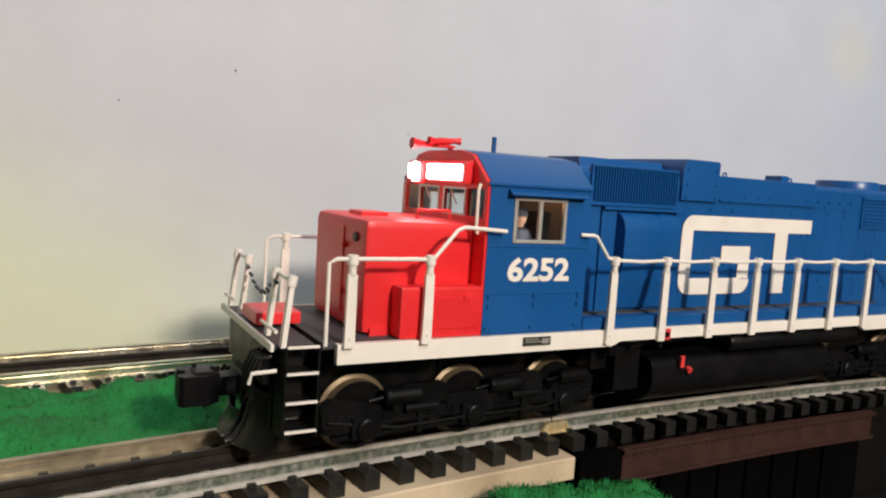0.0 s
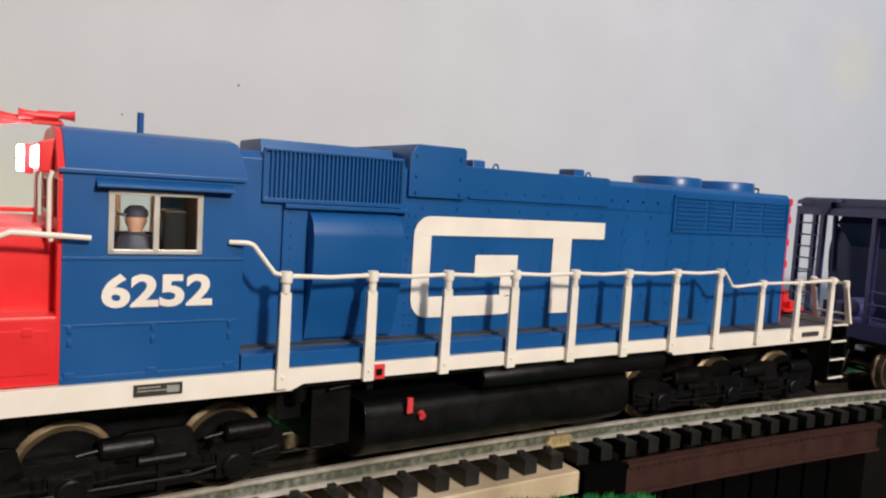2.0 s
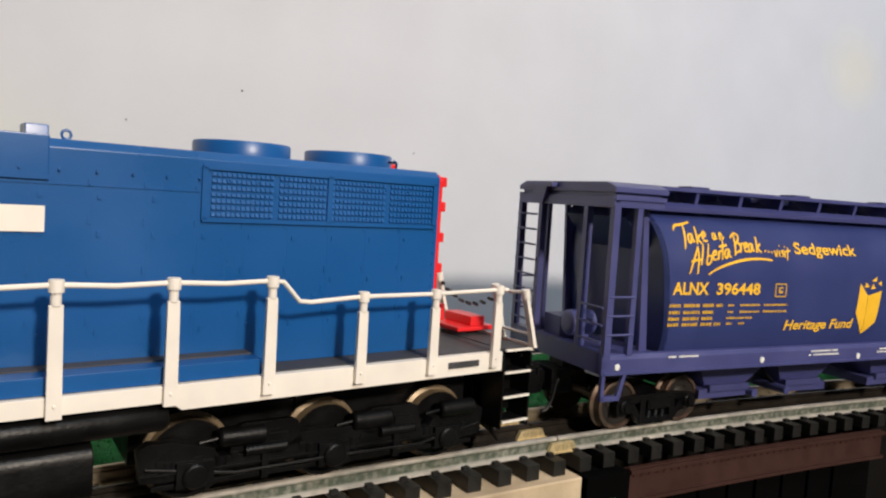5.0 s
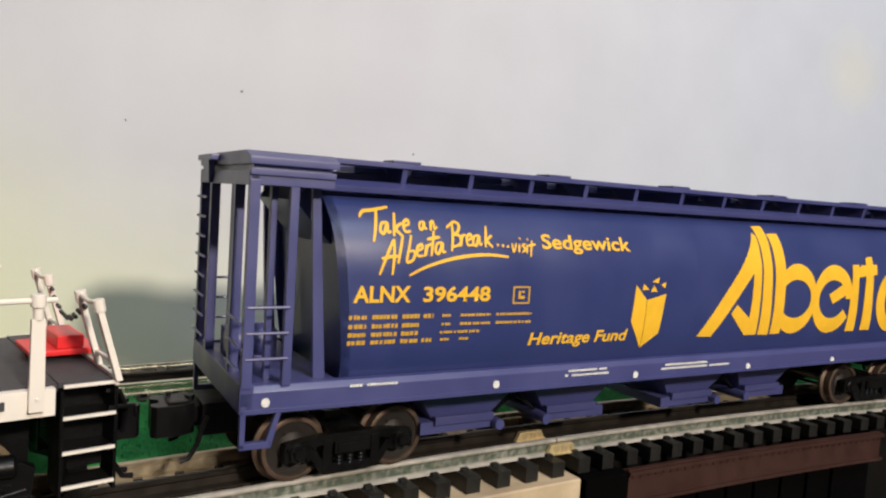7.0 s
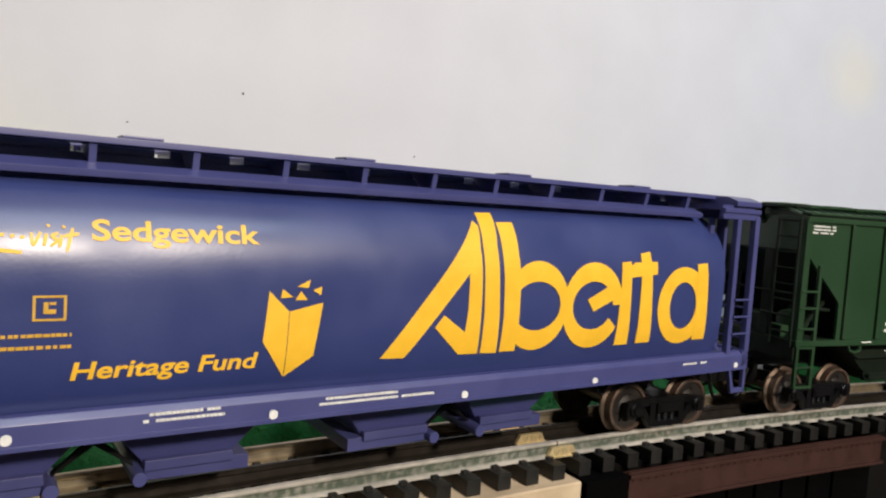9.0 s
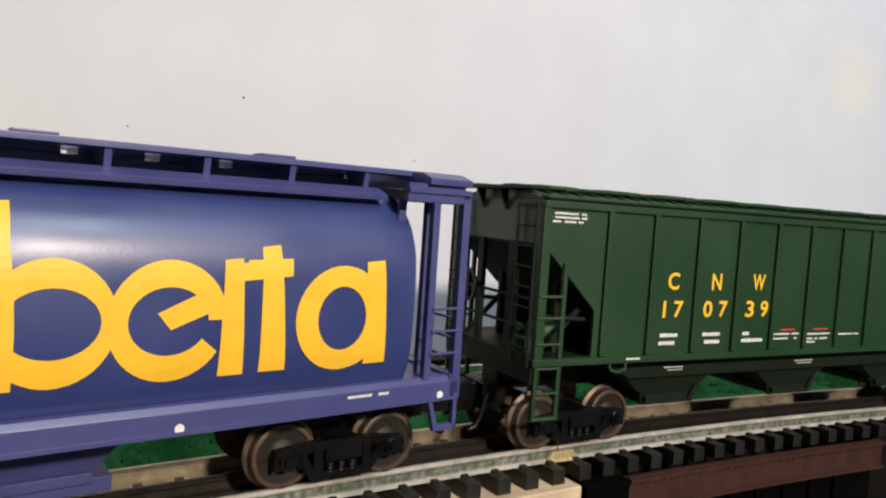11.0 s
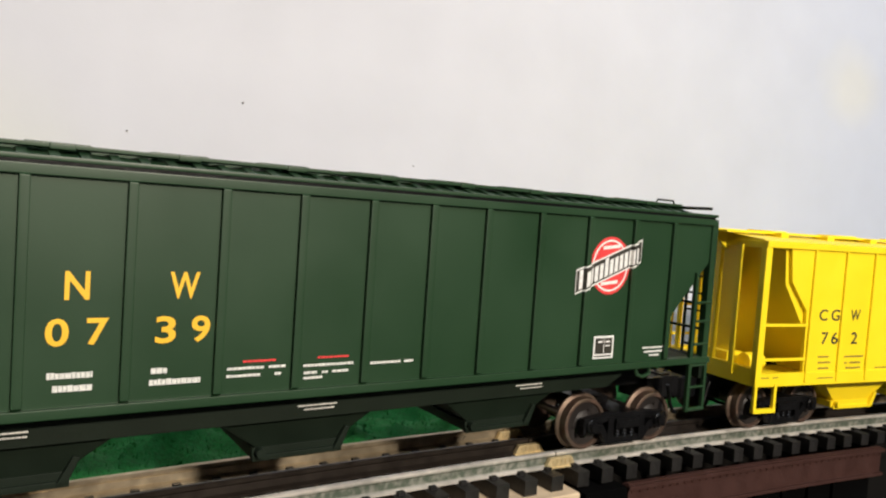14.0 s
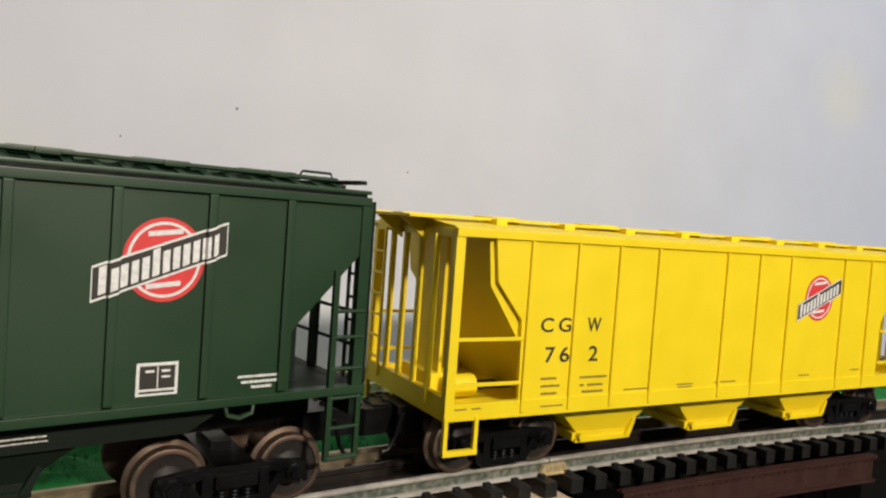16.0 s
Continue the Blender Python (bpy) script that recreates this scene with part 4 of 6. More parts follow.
        for k in range(7):
            w = 78.0 + k * 1.75
            for m in range(26):
                u = -100.0 - m * 1.42 - (1.6 if m > 12 else 0.0)
                for base in (0.0, -38.6):
                    lv.add([(u + base, side * 20.5, w), (u + base - 1.1, side * 20.5, w), (u + base - 1.1, side * 21.3, w), (u + base, side * 21.3, w), (u + base, side * 20.5, w + 1.25), (u + base - 1.1, side * 20.5, w + 1.25)],
                           [(0, 1, 2, 3), (3, 2, 5, 4), (0, 3, 4), (1, 5, 2), (0, 4, 5, 1)])
        part("radiator_louvres", lv, BLUE, e, "blue radiator louvres in rows of small hoods")
        # hood doors, seams, latches and rivets
        dd = Shape()
        for k in range(15):
            u = 24.0 - k * 13.4
            dd.box(u + 0.12, u - 0.12, side * 20.5, side * 20.55, 44, 83.5)
            for w in (48, 60, 72, 81):
                dd.box(u - 1.2, u - 2.2, side * 20.5, side * 20.8, w, w + 1.3)
                dd.box(u + 0.4, u + 1.0, side * 20.5, side * 20.75, w + 3, w + 4.6)
        dd.box(28, -178, side * 20.5, side * 20.75, 84.0, 84.5)
        dd.box(5, -60, side * 20.9, side * 21.3, 85.0, 86.0)
        for k in range(20):
            u = -2 - k * 8.6
            dd.rod((u, side * 20.5, 87.5), (u, side * 21.3, 87.5), 0.4, 6)
        for k in range(11):
            for u in (67.5, 27.4, 25.0):
                dd.rod((u, side * 20.5, 45 + k * 3.4), (u, side * (21.9 if u > 60 else 20.9), 45 + k * 3.4), 0.42, 6)
        for k in range(14):
            dd.rod((-178 + 0.9, side * 20.5, 44 + k * 3.5), (-178 + 0.9, side * 20.85, 44 + k * 3.5), 0.4, 6)
        for w in (86, 91, 97):
            for u in (26.4, 9.6):
                dd.rod((u, side * 21.8, w), (u, side * 22.5, w), 0.55, 6)
        part("hood_side_detail", dd, BLUE, e, "blue hood door seams and latches")
        # handrails: stanchions and rail
        posts = [(177, 37, 62.6), (150.5, 37, 62.6)] + [(73 - k * 26.6, 33, 62.6) for k in range(8)] + [(-142.5, 33, 57.8), (-169.5, 33, 57.8), (-196.5, 33, 58.4)]
        for k, (u, w0, w1) in enumerate(posts):
            st = Shape()
            y = side * 33.9
            st.prism([(u - 1.75, w0 - 0.5), (u + 1.75, w0 - 0.5), (u + 1.55, w1 - 4.6), (u - 1.55, w1 - 4.6)], y - 0.75, y + 0.75, "y")
            st.rod((u, y, w1 - 4.8), (u, y, w1 - 0.8), 1.25, 10)
            st.rod((u, y, w1 - 1.9), (u, y, w1 + 1.0), 1.75, 12)
            st.rod((u, y - side * 0.2, w0 + 2.5), (u, y + side * 1.15, w0 + 2.5), 0.45, 6)
            part("handrail_post", st, CREAM, e, "", 0.2)
        y = side * 33.9
        part("front_handrail", Shape().pipe([(184.5, y, 37.5), (184.5, y, 61.2), (182, y, 62.4), (177, y, 62.4), (152, y, 62.4), (149, y, 62.9), (141, y, 71.4), (138.5, y, 72.4), (122, y, 71.4)], 0.65), CREAM, e, "white handrail")
        rail = [(88.5, y - side * 1.8, 70.8), (84, y, 70.8), (82.5, y, 70.3), (76.5, y, 63.2), (73, y, 62.4)]
        rail += [(73 - k * 13.3, y, 62.4 - (0.5 if k % 2 else 0)) for k in range(1, 15)]
        rail += [(-113.3, y, 62.4), (-116.5, y, 62.0), (-121.5, y, 56.8), (-125, y, 56.4), (-142.5, y, 57.4), (-169.5, y, 57.4), (-196.5, y, 58.0), (-200.5, y, 58.0)]
        part("side_handrail", Shape().pipe(rail, 0.65), CREAM, e, "white handrail")
        # steps at both ends
        for u0, u1 in ((195.4, 186.0), (-203.0, -215.0)):
            sp = Shape()
            for w in (30.0, 21.6, 13.2):
                part("step_tread", Shape().box(u0, u1, side * 23.2, side * 32.6, w - 1.0, w - 0.3), BLACK, e)
            sp.box(u0 + 0.8, u0, side * 22, side * 32.6, 10.6, 36).box(u1, u1 - 0.8, side * 22, side * 32.6, 10.6, 36)
            sp.box(u0, u1, side * 22, side * 23, 14, 36)
            part("step_well", sp, BLACK, e, "black end steps")
            for w in (37.6, 30.0, 21.6, 13.2):
                part("step_edge", Shape().box(u0 + 0.2, u1 - 0.2, side * 32.3, side * 33.2, w - 0.7, w), CREAM, e, "white step edge")
    # end rails, anticlimber, plow, couplers
    for way, ue in ((1, 200.0), (-1, -215.0)):
        d = way
        part("end_plate", Shape().box(ue - d * 12, ue, -22, 22, 24, 36.6), BLACK, e, "", 0.4)
        part("end_sill_edge", Shape().box(ue - d * 0.2, ue + d * 0.9, -33, 33, 36.4, 38.6), CREAM, e, "white end sill edge", 0.2)
        part("platform", Shape().box(ue - d * 13, ue, -31, 31, 36.6, 37.8), DARK, e)
        for v in (33, 17, -17, -33):
            post = Shape().loft([[(ue - d * (a + 0.8), v - b, w), (ue - d * (a - 0.8), v - b, w), (ue - d * (a - 0.8), v + b, w), (ue - d * (a + 0.8), v + b, w)] for a, b, w in ((-0.6 if d < 0 else 2.6, 1.35, 37.6), (4.6, 1.0, 55.2))])
            part("end_post", post.rod((ue - d * 4.4, v, 54.6), (ue - d * 5.0, v, 57.6), 1.5, 10), CREAM, e, "", 0.2)
        for v0, v1 in ((33, 17), (-17, -33)):
            part("end_handrail", Shape().pipe([(ue - d * 5.0, v0, 56.6), (ue - d * 5.0, (v0 + v1) / 2, 56.0), (ue - d * 5.0, v1, 56.6)], 0.6), CREAM, e, "white end handrail")
            part("low_end_rail", Shape().pipe([(ue - d * 0.6, v0, 42.0), (ue - d * 0.6, v1, 42.0)], 0.55), CREAM, e)
        for v in (19, 22, 25, 28):
            part("jumper_hose", Shape().pipe([(ue - d * 1, v, 34), (ue + d * 2.6, v, 33.4), (ue + d * 4.6, v * 0.98, 29), (ue + d * 4.0, v * 0.96, 22.5)], 0.75, 6), BLACK, e)
        part("walkover_plate", (Shape().box(ue - 16, ue - 1, -9, 9, 39.0, 42.8) if d > 0 else Shape().box(ue + 15, ue - 3, -9, 9, 39.4, 41.0).box(ue + 8, ue + 1, -8, 8, 41, 44.5)), RED, e, "red folding end walkway plate", 0.5)
        ch = Shape()
        for k in range(9):
            v = -17 + k * 34 / 8
            w = 52 - 5.5 * math.sin(math.pi * k / 8)
            ch.rod((ue - d * 4.2, v, w + 2), (ue - d * 4.2, v + 2.6, w + 1.6), 0.6, 6)
        part("safety_chain", ch, DARK, e, "dark safety chain across the end")
        pl, rings = Shape(), []
        for k in range(13):   # a concave blade, drawn forward in the middle
            v = -25 + 50 * k / 12
            lead = (4.5 if d > 0 else 0.5) - 9.0 * (abs(v) / 25) ** 1.6
            top = 21 if abs(v) > 9 else 12
            face = [(lead + 3.4 * (1 - t) ** 2 - 2.0 * math.sin(math.pi * t), 3.2 + (top - 3.2) * t) for t in (0, 0.25, 0.5, 0.75, 1)]
            rings.append([(ue + d * u, v, w) for u, w in face] + [(ue + d * (u - 1.6), v, w) for u, w in reversed(face)])
        pl.loft(rings)
        for v in (-21, -12, 12, 21):
            pl.box(ue - d * 8, ue - d * 3, v - 1, v + 1, 8, 25)
        part("pilot_plow", pl, BLACK, e, "black pilot plow", 0.6)
        coupler(e, ue, d, 19.5 if d > 0 else 18.5, 17.5 if d > 0 else 12)
        for v in (-20, -16, 14, 19):
            air_hose(e, ue + d * 1.5, d * 0.55, v)
        part("uncoupling_lever", Shape().pipe([(ue - d * 1.5, 32, 30.8), (ue + d * 5.5, 31, 30.2), (ue + d * 6.2, 30.6, 27.2)], 0.6), CREAM if way > 0 else BLACK, e)
    # roof details
    for u in (-116.6, -154.4):
        fan = Shape().lathe([(94.2, 14.8), (98.2, 14.8), (98.7, 14.4), (98.7, 12.4), (97.6, 12.0), (97.0, 0.8)], (u, 0, 0), 32, "z")
        fan_ob = part("radiator_fan", fan, BLUE, e, "blue round radiator fan housing")
        for k in range(10):
            a = k * math.pi / 5
            grille = Shape().rod((u, 0, 98.2), (u + 12.6 * math.cos(a), 12.6 * math.sin(a), 98.2), 0.3, 5)
            part("fan_bar", grille, BLUE, fan_ob)
    for u in (-10, -59.5):
        part("exhaust_stack", Shape().prism([(-5, 95), (5, 95), (4.4, 98.4), (-4.4, 98.4)], u + 2.8, u - 2.8, "x"), BLUE, e, "blue exhaust stack", 0.4)
    for u in (-19.6, -66.8, -172):
        ey = Shape()
        pts = [(u + 1.2 * math.cos(a * 0.785), 2, 96.4 + 1.2 * math.sin(a * 0.785)) for a in range(9)]
        part("lift_ring", ey.pipe(pts, 0.4, 6), BLUE, e)
    grab(e, BLACK, [(-150, 12, 94.5), (-150, 12, 96.6), (-166, 12, 96.6), (-166, 12, 94.5)], 0.4, "roof_grab_iron")
    part("roof_lamp", Shape().box(-166, -172, -3, 3, 94.4, 96.6), RED, e, "", 0.4)
    # fuel tank, reservoirs
    tk = Shape().prism(rounded([(-29, 24), (29, 24), (30, 12), (22, 5.5), (-22, 5.5), (-30, 12)], 4), 44, -70, "x")
    part("fuel_tank", tk, BLACK, e, "black fuel tank", 0.3)
    part("equipment_box", Shape().box(47, 60, -25, 25, 12, 30.6).box(62, 70, -22, 22, 20, 30.6), BLACK, e, "black equipment box ahead of the tank", 0.6)
    for side in (1, -1):
        part("air_reservoir", Shape().lathe([(2, 1), (1.4, 3), (0, 3.6), (-86, 3.6), (-87.4, 3), (-88, 1)], (0, side * 28.6, 28.6), 20, "x"), BLACK, e, "long black air reservoir")
        part("drain_pipe", Shape().rod((55.5, side * 24, 14), (55.5, side * 24, 31.6), 0.6, 8).rod((55.5, side * 27, 29), (45, side * 27, 30), 0.5, 6), BLACK, e)
        part("air_filter", Shape().lathe([(26.2, 0.8), (26.8, 2.0), (30.4, 2.3), (31.6, 2.3)], (65, side * 27, 0), 16, "z"), BLACK, e, "small black hanging filter can")
        part("fuel_gauge", Shape().box(30.5, 28.4, side * 30.2, side * 31.4, 20.5, 25.2), RED_INK, e, "red fuel gauge on the tank", 0.3)
        part("fuel_cap", Shape().rod((24.6, side * 29.6, 19.6), (24.6, side * 31.2, 19.0), 1.2, 12), RED_INK, e, "red fuel cap")
        part("emergency_cutoff", Shape().box(44.6, 40.4, side * 33.0, side * 33.5, 32.6, 36.8), RED_INK, e, "red emergency cut-off plate", 0.1)
        part("cutoff_button", Shape().box(43.4, 41.6, side * 33.4, side * 34.1, 33.8, 35.6).box(46, 44, side * 32, side * 33.2, 29.8, 31.2), BLACK, e)
        part("builder_plate", Shape().box(111.5, 99.6, side * 32.9, side * 33.4, 33.6, 36.5), GREY_INK, e, "dark builder's plate with pale bars", 0.1)
    sheet("plate_print", [bar(110.6, 105, 35.6, 35.9), bar(110.6, 102, 34.8, 35.1), bar(103.5, 100.4, 34.2, 35.9)], flat(33.45), SILVER, e)
    part("rear_plate", Shape().box(-177, -190, 32.9, 33.4, 33.4, 35.4), DARK, e)
    # lettering and herald
    lettering("road_number", "6252", (119.2, 92.4, 54.9, 63.0), flat(31.72), CREAM, e, "white cab road number", bold=0.035)
    g = []
    g += [bar(19.6, -59.2, 73.0, 79.0)]                     # top bar running into the arm
    g += [bar(25.6, 18.9, 53.2, 73.0)]                      # left stem
    g += [bar(19.6, -12.6, 47.2, 53.8)]                     # foot
    g += ring(19.5, 72.9, 6.1, 0, 90, 180, 6) + ring(19.5, 53.3, 6.1, 0, 180, 270, 6)
    g += [bar(-10.4, -17.6, 53.6, 61.0), bar(0.8, -17.6, 60.4, 67.0)]
    g += ring(-12.5, 53.3, 6.1, 0, 270, 360, 6)
    sheet("herald_hook", g, flat(21.06), CREAM, e, "large white angular herald hook")
    sheet("herald_stem", [bar(-33.6, -42.6, 46.8, 73.1)], flat(21.06), CREAM, e, "white herald stem")
    six_wheel_truck(e, 126, math.degrees(CURVE * 126))
    six_wheel_truck(e, -142, -math.degrees(CURVE * 134))
    TRAIN.append((e, 0.0, 125.0))
    return e


locomotive()


def fine_print(parent, lie, a, b, w, tall, ink, seed=1, name="print_bar"):
    """A line of lettering too small to read, as a row of short bars."""
    rnd = random.Random(int(a * 10 + w * 7) + seed)
    q, u = [], a
    while u > b + 0.3:
        d = rnd.uniform(0.7, 1.5)
        if rnd.random() < 0.95:
            q.append(bar(u, max(b, u - d), w, w + tall * rnd.uniform(0.85, 1.0)))
        u -= d + 0.12
    return sheet(name, q, lie, ink, parent)


# ---- the cylindrical grain hopper ----
def barrel(w):
    """Half width of the body at height w: rounded above, steeper below."""
    if w > 60.5:
        k = min(1.0, (w - 60.5) / 30.5)
        return 32.6 * (1 - k ** 2.5) ** (1 / 2.3)
    k = min(1.0, (60.5 - w) / 40.0)
    return 32.6 * (1 - k ** 3.6) ** (1 / 2.6)


def barrel_section(u_of, n=96):
    out = []
    for i in range(n):
        a = 2 * math.pi * i / n
        w = 60.5 + (30.5 if math.sin(a) > 0 else 36.0) * math.copysign(abs(math.sin(a)) ** 0.86, math.sin(a))
        v = math.copysign(barrel(w), math.cos(a)) if abs(math.cos(a)) > 1e-6 else 0.0
        out.append((u_of(w), v, w))
    return out


def cylindrical_hopper():
    fit_scale(0.965, 0.67, 1.0134, -0.25)
    e = thing("cylindrical_hopper_car", "navy blue cylindrical grain hopper car model with yellow lettering", "rail car", "hopper cars of the train")
    lie = lambda u, w: barrel(w) + 0.2
    front = lambda w: 150.2 + (w - 34) * 0.11
    back = lambda w: -163.5 + (w - 61) * -0.02 if w > 61 else -163.5
    body = Shape().loft([barrel_section(lambda w: front(w) - 3.0), barrel_section(front)] + [barrel_section(lambda w, k=k: front(w) * (1 - k / 14) + back(w) * k / 14) for k in range(1, 15)])
    part("barrel_body", body, NAVY, e, "navy blue cylindrical body", sharp=50)
    for u in range(-132, 150, 44):
        part("weld_seam", Shape().loft([[(u + d, v * 1.002, 60.5 + (w - 60.5) * 1.002) for _, v, w in barrel_section(lambda w: 0)] for d in (-0.3, 0.3)], False), NAVY, e)
    for u0, d in ((168, -1), (-168, 1)):
        part("end_slope_sheet", Shape().prism([(u0 + d * 4, 84), (u0 + d * 9, 89), (u0 + d * 70, 34), (u0 + d * 58, 30)], -20, 20, "y"), NAVY, e, "navy sloping end sheet", 0.3)
    for side in (1, -1):
        part("side_sill", Shape().prism([(side * 29.5, 26.2), (side * 33, 26.2), (side * 33, 31.8), (side * 31.8, 33.4), (side * 29.5, 33.6)], 181, -184, "x"), VIOLET, e, "violet-blue side sill", 0.2)
        part("sill_lip", Shape().box(180, -183, side * 32.9, side * 33.6, 26.0, 27.0), VIOLET, e)
        part("roof_angle", Shape().prism([(side * 19.5, 88.6), (side * 24.6, 87.3), (side * 25.0, 89.0), (side * 20, 91.0)], 160, -156, "x"), VIOLET, e, "violet roof side angle", 0.2)
        for k in range(13):
            u = 153.4 - k * 25.3
            part("roof_bracket", Shape().prism([(side * 16, 89.5), (side * 20.6, 89.2), (side * 22.0, 95.6), (side * 8, 95.6)], u + 0.9, u - 0.9, "x"), VIOLET, e)
        part("running_board", Shape().box(156, -178, side * 9, side * 22.8, 95.4, 97.0), VIOLET, e, "violet roof running board", 0.15)
        for k in range(5):
            u = 128 - k * 62
            part("roof_saddle", Shape().box(u + 5, u - 5, side * 15, side * 22.8, 97.0, 97.8), VIOLET, e, "", 0.2)
    part("roof_trough", Shape().box(152, -154, -9, 9, 89.5, 93.5), NAVY, e, "navy roof hatch trough", 0.5)
    for k in range(14):
        u = 140 - k * 21
        part("roof_hatch_cover", Shape().box(u, u - 17, -8, 8, 93.4, 95.6), NAVY, e, "", 0.4)
    # end frames: roof platform, posts, beams, ladders, steps
    for d, ue in ((1, 181), (-1, -183.5)):
        part("end_platform_roof", Shape().prism([(-33.4, 93.0), (33.4, 93.0), (33.4, 95.0), (28, 96.8), (-28, 96.8), (-33.4, 95.0)], ue, ue - d * (26 if d > 0 else 17), "x"), VIOLET, e, "violet end roof platform", 0.3)
        part("end_top_beam", Shape().box(ue, ue - d * 3, -33, 33, 87.4, 91.4), VIOLET, e, "", 0.3)
        part("end_roof_wall", Shape().box(ue - d * 1.4, ue - d * 24, -31.6, 31.6, 91.2, 93.2), VIOLET, e)
        part("end_step_plate", Shape().box(ue - d * 0.5, ue + d * 2.8, -24, -4, 94.4, 96.2), VIOLET, e, "violet step plate at the roof end", 0.3)
        part("plate_gusset", Shape().loft([[(ue + d * 0.2, -20, 94.6), (ue + d * 2.6, -20, 94.6), (ue + d * 2.6, -8, 94.6), (ue + d * 0.2, -8, 94.6)], [(ue, -15, 87.5), (ue + d * 1.2, -15, 87.5), (ue + d * 1.2, -13, 87.5), (ue, -13, 87.5)]]), VIOLET, e, "", 0.2)
        part("end_sill", Shape().box(ue, ue - d * 4, -33, 33, 26, 34), VIOLET, e, "", 0.3)
        part("end_deck", Shape().box(ue - d * 3, ue - d * 30, -29.6, 29.6, 31.5, 33.0), VIOLET, e)
        for v in (32.2, 16, -16, -32.2):
            part("end_post", Shape().box(ue - d * 0.2, ue - d * 3.2, v - 1.3, v + 1.3, 33, 89), VIOLET, e, "", 0.25)
        for side in (1, -1):
            part("side_top_beam", Shape().box(ue - d * 0.5, ue - d * 25, side * 30.8, side * 33.0, 87.6, 91.2), VIOLET, e, "", 0.25)
            part("side_beam_lip", Shape().box(ue - d * 0.2, ue - d * 25, side * 31.0, side * 33.7, 90.2, 91.9), VIOLET, e, "", 0.2)
            part("slant_brace", Shape().prism([(ue - d * 20.6, 88), (ue - d * 23.2, 88), (ue - d * 27.4, 33), (ue - d * 23.6, 33)], side * 24.6, side * 26.4, "y"), VIOLET, e, "", 0.2)
            part("inner_post", Shape().box(ue - d * 12, ue - d * 14.6, side * 30.4, side * 32.8, 33, 89), VIOLET, e, "", 0.25)
            for k in range(3):
                w = 41 + k * 7.0
                part("ladder_rung", Shape().rod((ue - d * 1, side * 33.4, w), (ue - d * 13, side * 33.4, w), 0.45, 6), VIOLET, e)
            for k in range(3 if side > 0 else 8):
                w = 38 + k * 6.4
                part("end_ladder_rung", Shape().rod((ue + d * 0.6, side * 32, w), (ue + d * 0.6, side * 17, w), 0.45, 6), VIOLET, e)
            st = Shape()
            st.box(ue - d * 0.4, ue - d * 2.0, side * 31.4, side * 33.2, 16.4, 28)
            st.box(ue - d * 0.4, ue - d * 9.6, side * 31.2, side * 33.2, 16.2, 18.0)
            st.prism([(ue - d * 8.0, 18), (ue - d * 9.6, 16.4), (ue - d * 12.5, 27), (ue - d * 11, 27)], side * 31.6, side * 33.2, "y")
            part("stirrup_step", st, VIOLET, e, "", 0.2)
            part("inner_stile", Shape().box(ue - d * 9, ue - d * 11, side * 22, side * 24.4, 33, 90), VIOLET, e, "", 0.25)
        coupler(e, ue + d * 2, d, 18, 13)
        for v in (-8, 12):
            air_hose(e, ue + d * 4, d * 0.5, v)
    bc = Shape().lathe([(0, 3), (0.8, 5), (12, 5), (13, 3)], (166, 6, 41), 18, "x").box(176, 160, -14, -2, 33, 42)
    part("brake_cylinder", bc, VIOLET, e, "violet brake gear on the end deck", 0.3)
    # outlets under the body
    for u, d in ((98, -1), (50, 1), (-16, -1), (-62, 1)):   # gates in facing pairs
        h = Shape()
        top = [(u + 26, -24, 31), (u - 26, -24, 31), (u - 26, 24, 31), (u + 26, 24, 31)]
        bot = [(u + 11, -17, 13), (u - 11, -17, 13), (u - 11, 17, 13), (u + 11, 17, 13)]
        h.loft([top, bot])
        part("hopper_bay", h, VIOLET, e, "violet hopper outlet", 0.3)
        g = Shape().prism([(u - d * 17, 9.4), (u - d * 17, 13.4), (u + d * 6, 14.2), (u + d * 15, 12.4), (u + d * 15, 9.8)], -19, 19, "y")
        g.box(u - 12, u + 12, -20.4, 20.4, 12.6, 15.4)
        part("outlet_gate", g, VIOLET, e, "violet sliding outlet gate", 0.3)
        part("gate_shaft", Shape().rod((u + d * 13.5, -22.5, 11.4), (u + d * 13.5, 22.5, 11.4), 1.9, 14), VIOLET, e, "", 0.25)
        part("gate_arm", Shape().prism([(u + d * 13, 12.2), (u + d * 14.5, 13.8), (u + d * 26, 23.5), (u + d * 27.5, 22)], -16, -13.5, "y").prism([(u + d * 13, 12.2), (u + d * 14.5, 13.8), (u + d * 26, 23.5), (u + d * 27.5, 22)], 13.5, 16, "y"), BLACK, e)
    part("center_sill", Shape().box(178, -178, -5, 5, 21, 30), BLACK, e)
    part("brake_pipe", Shape().pipe([(150, 12, 22), (60, 14, 20), (0, 12, 21), (-150, 14, 20)], 0.7, 6), BLACK, e)
    # prints on the barrel
    kw = dict(step=2.5)
    handwriting(e, lie)
    lettering("town_name", "Sedgewick", (78.3, 37.0, 71.3, 77.6), lie, GOLD, e, "yellow town name", bold=0.022, **kw)
    lettering("reporting_mark", "ALNX", (148.4, 129.1, 55.8, 60.7), lie, GOLD, e, bold=0.03, **kw)
    lettering("car_number", "396448", (124.7, 99.5, 55.7, 60.6), lie, GOLD, e, bold=0.03, **kw)
    lettering("fund_name", "Heritage Fund", (82.2, 36.4, 39.4, 45.0), lie, GOLD, e, "yellow slanted lettering", shear=0.15, bold=0.024, **kw)
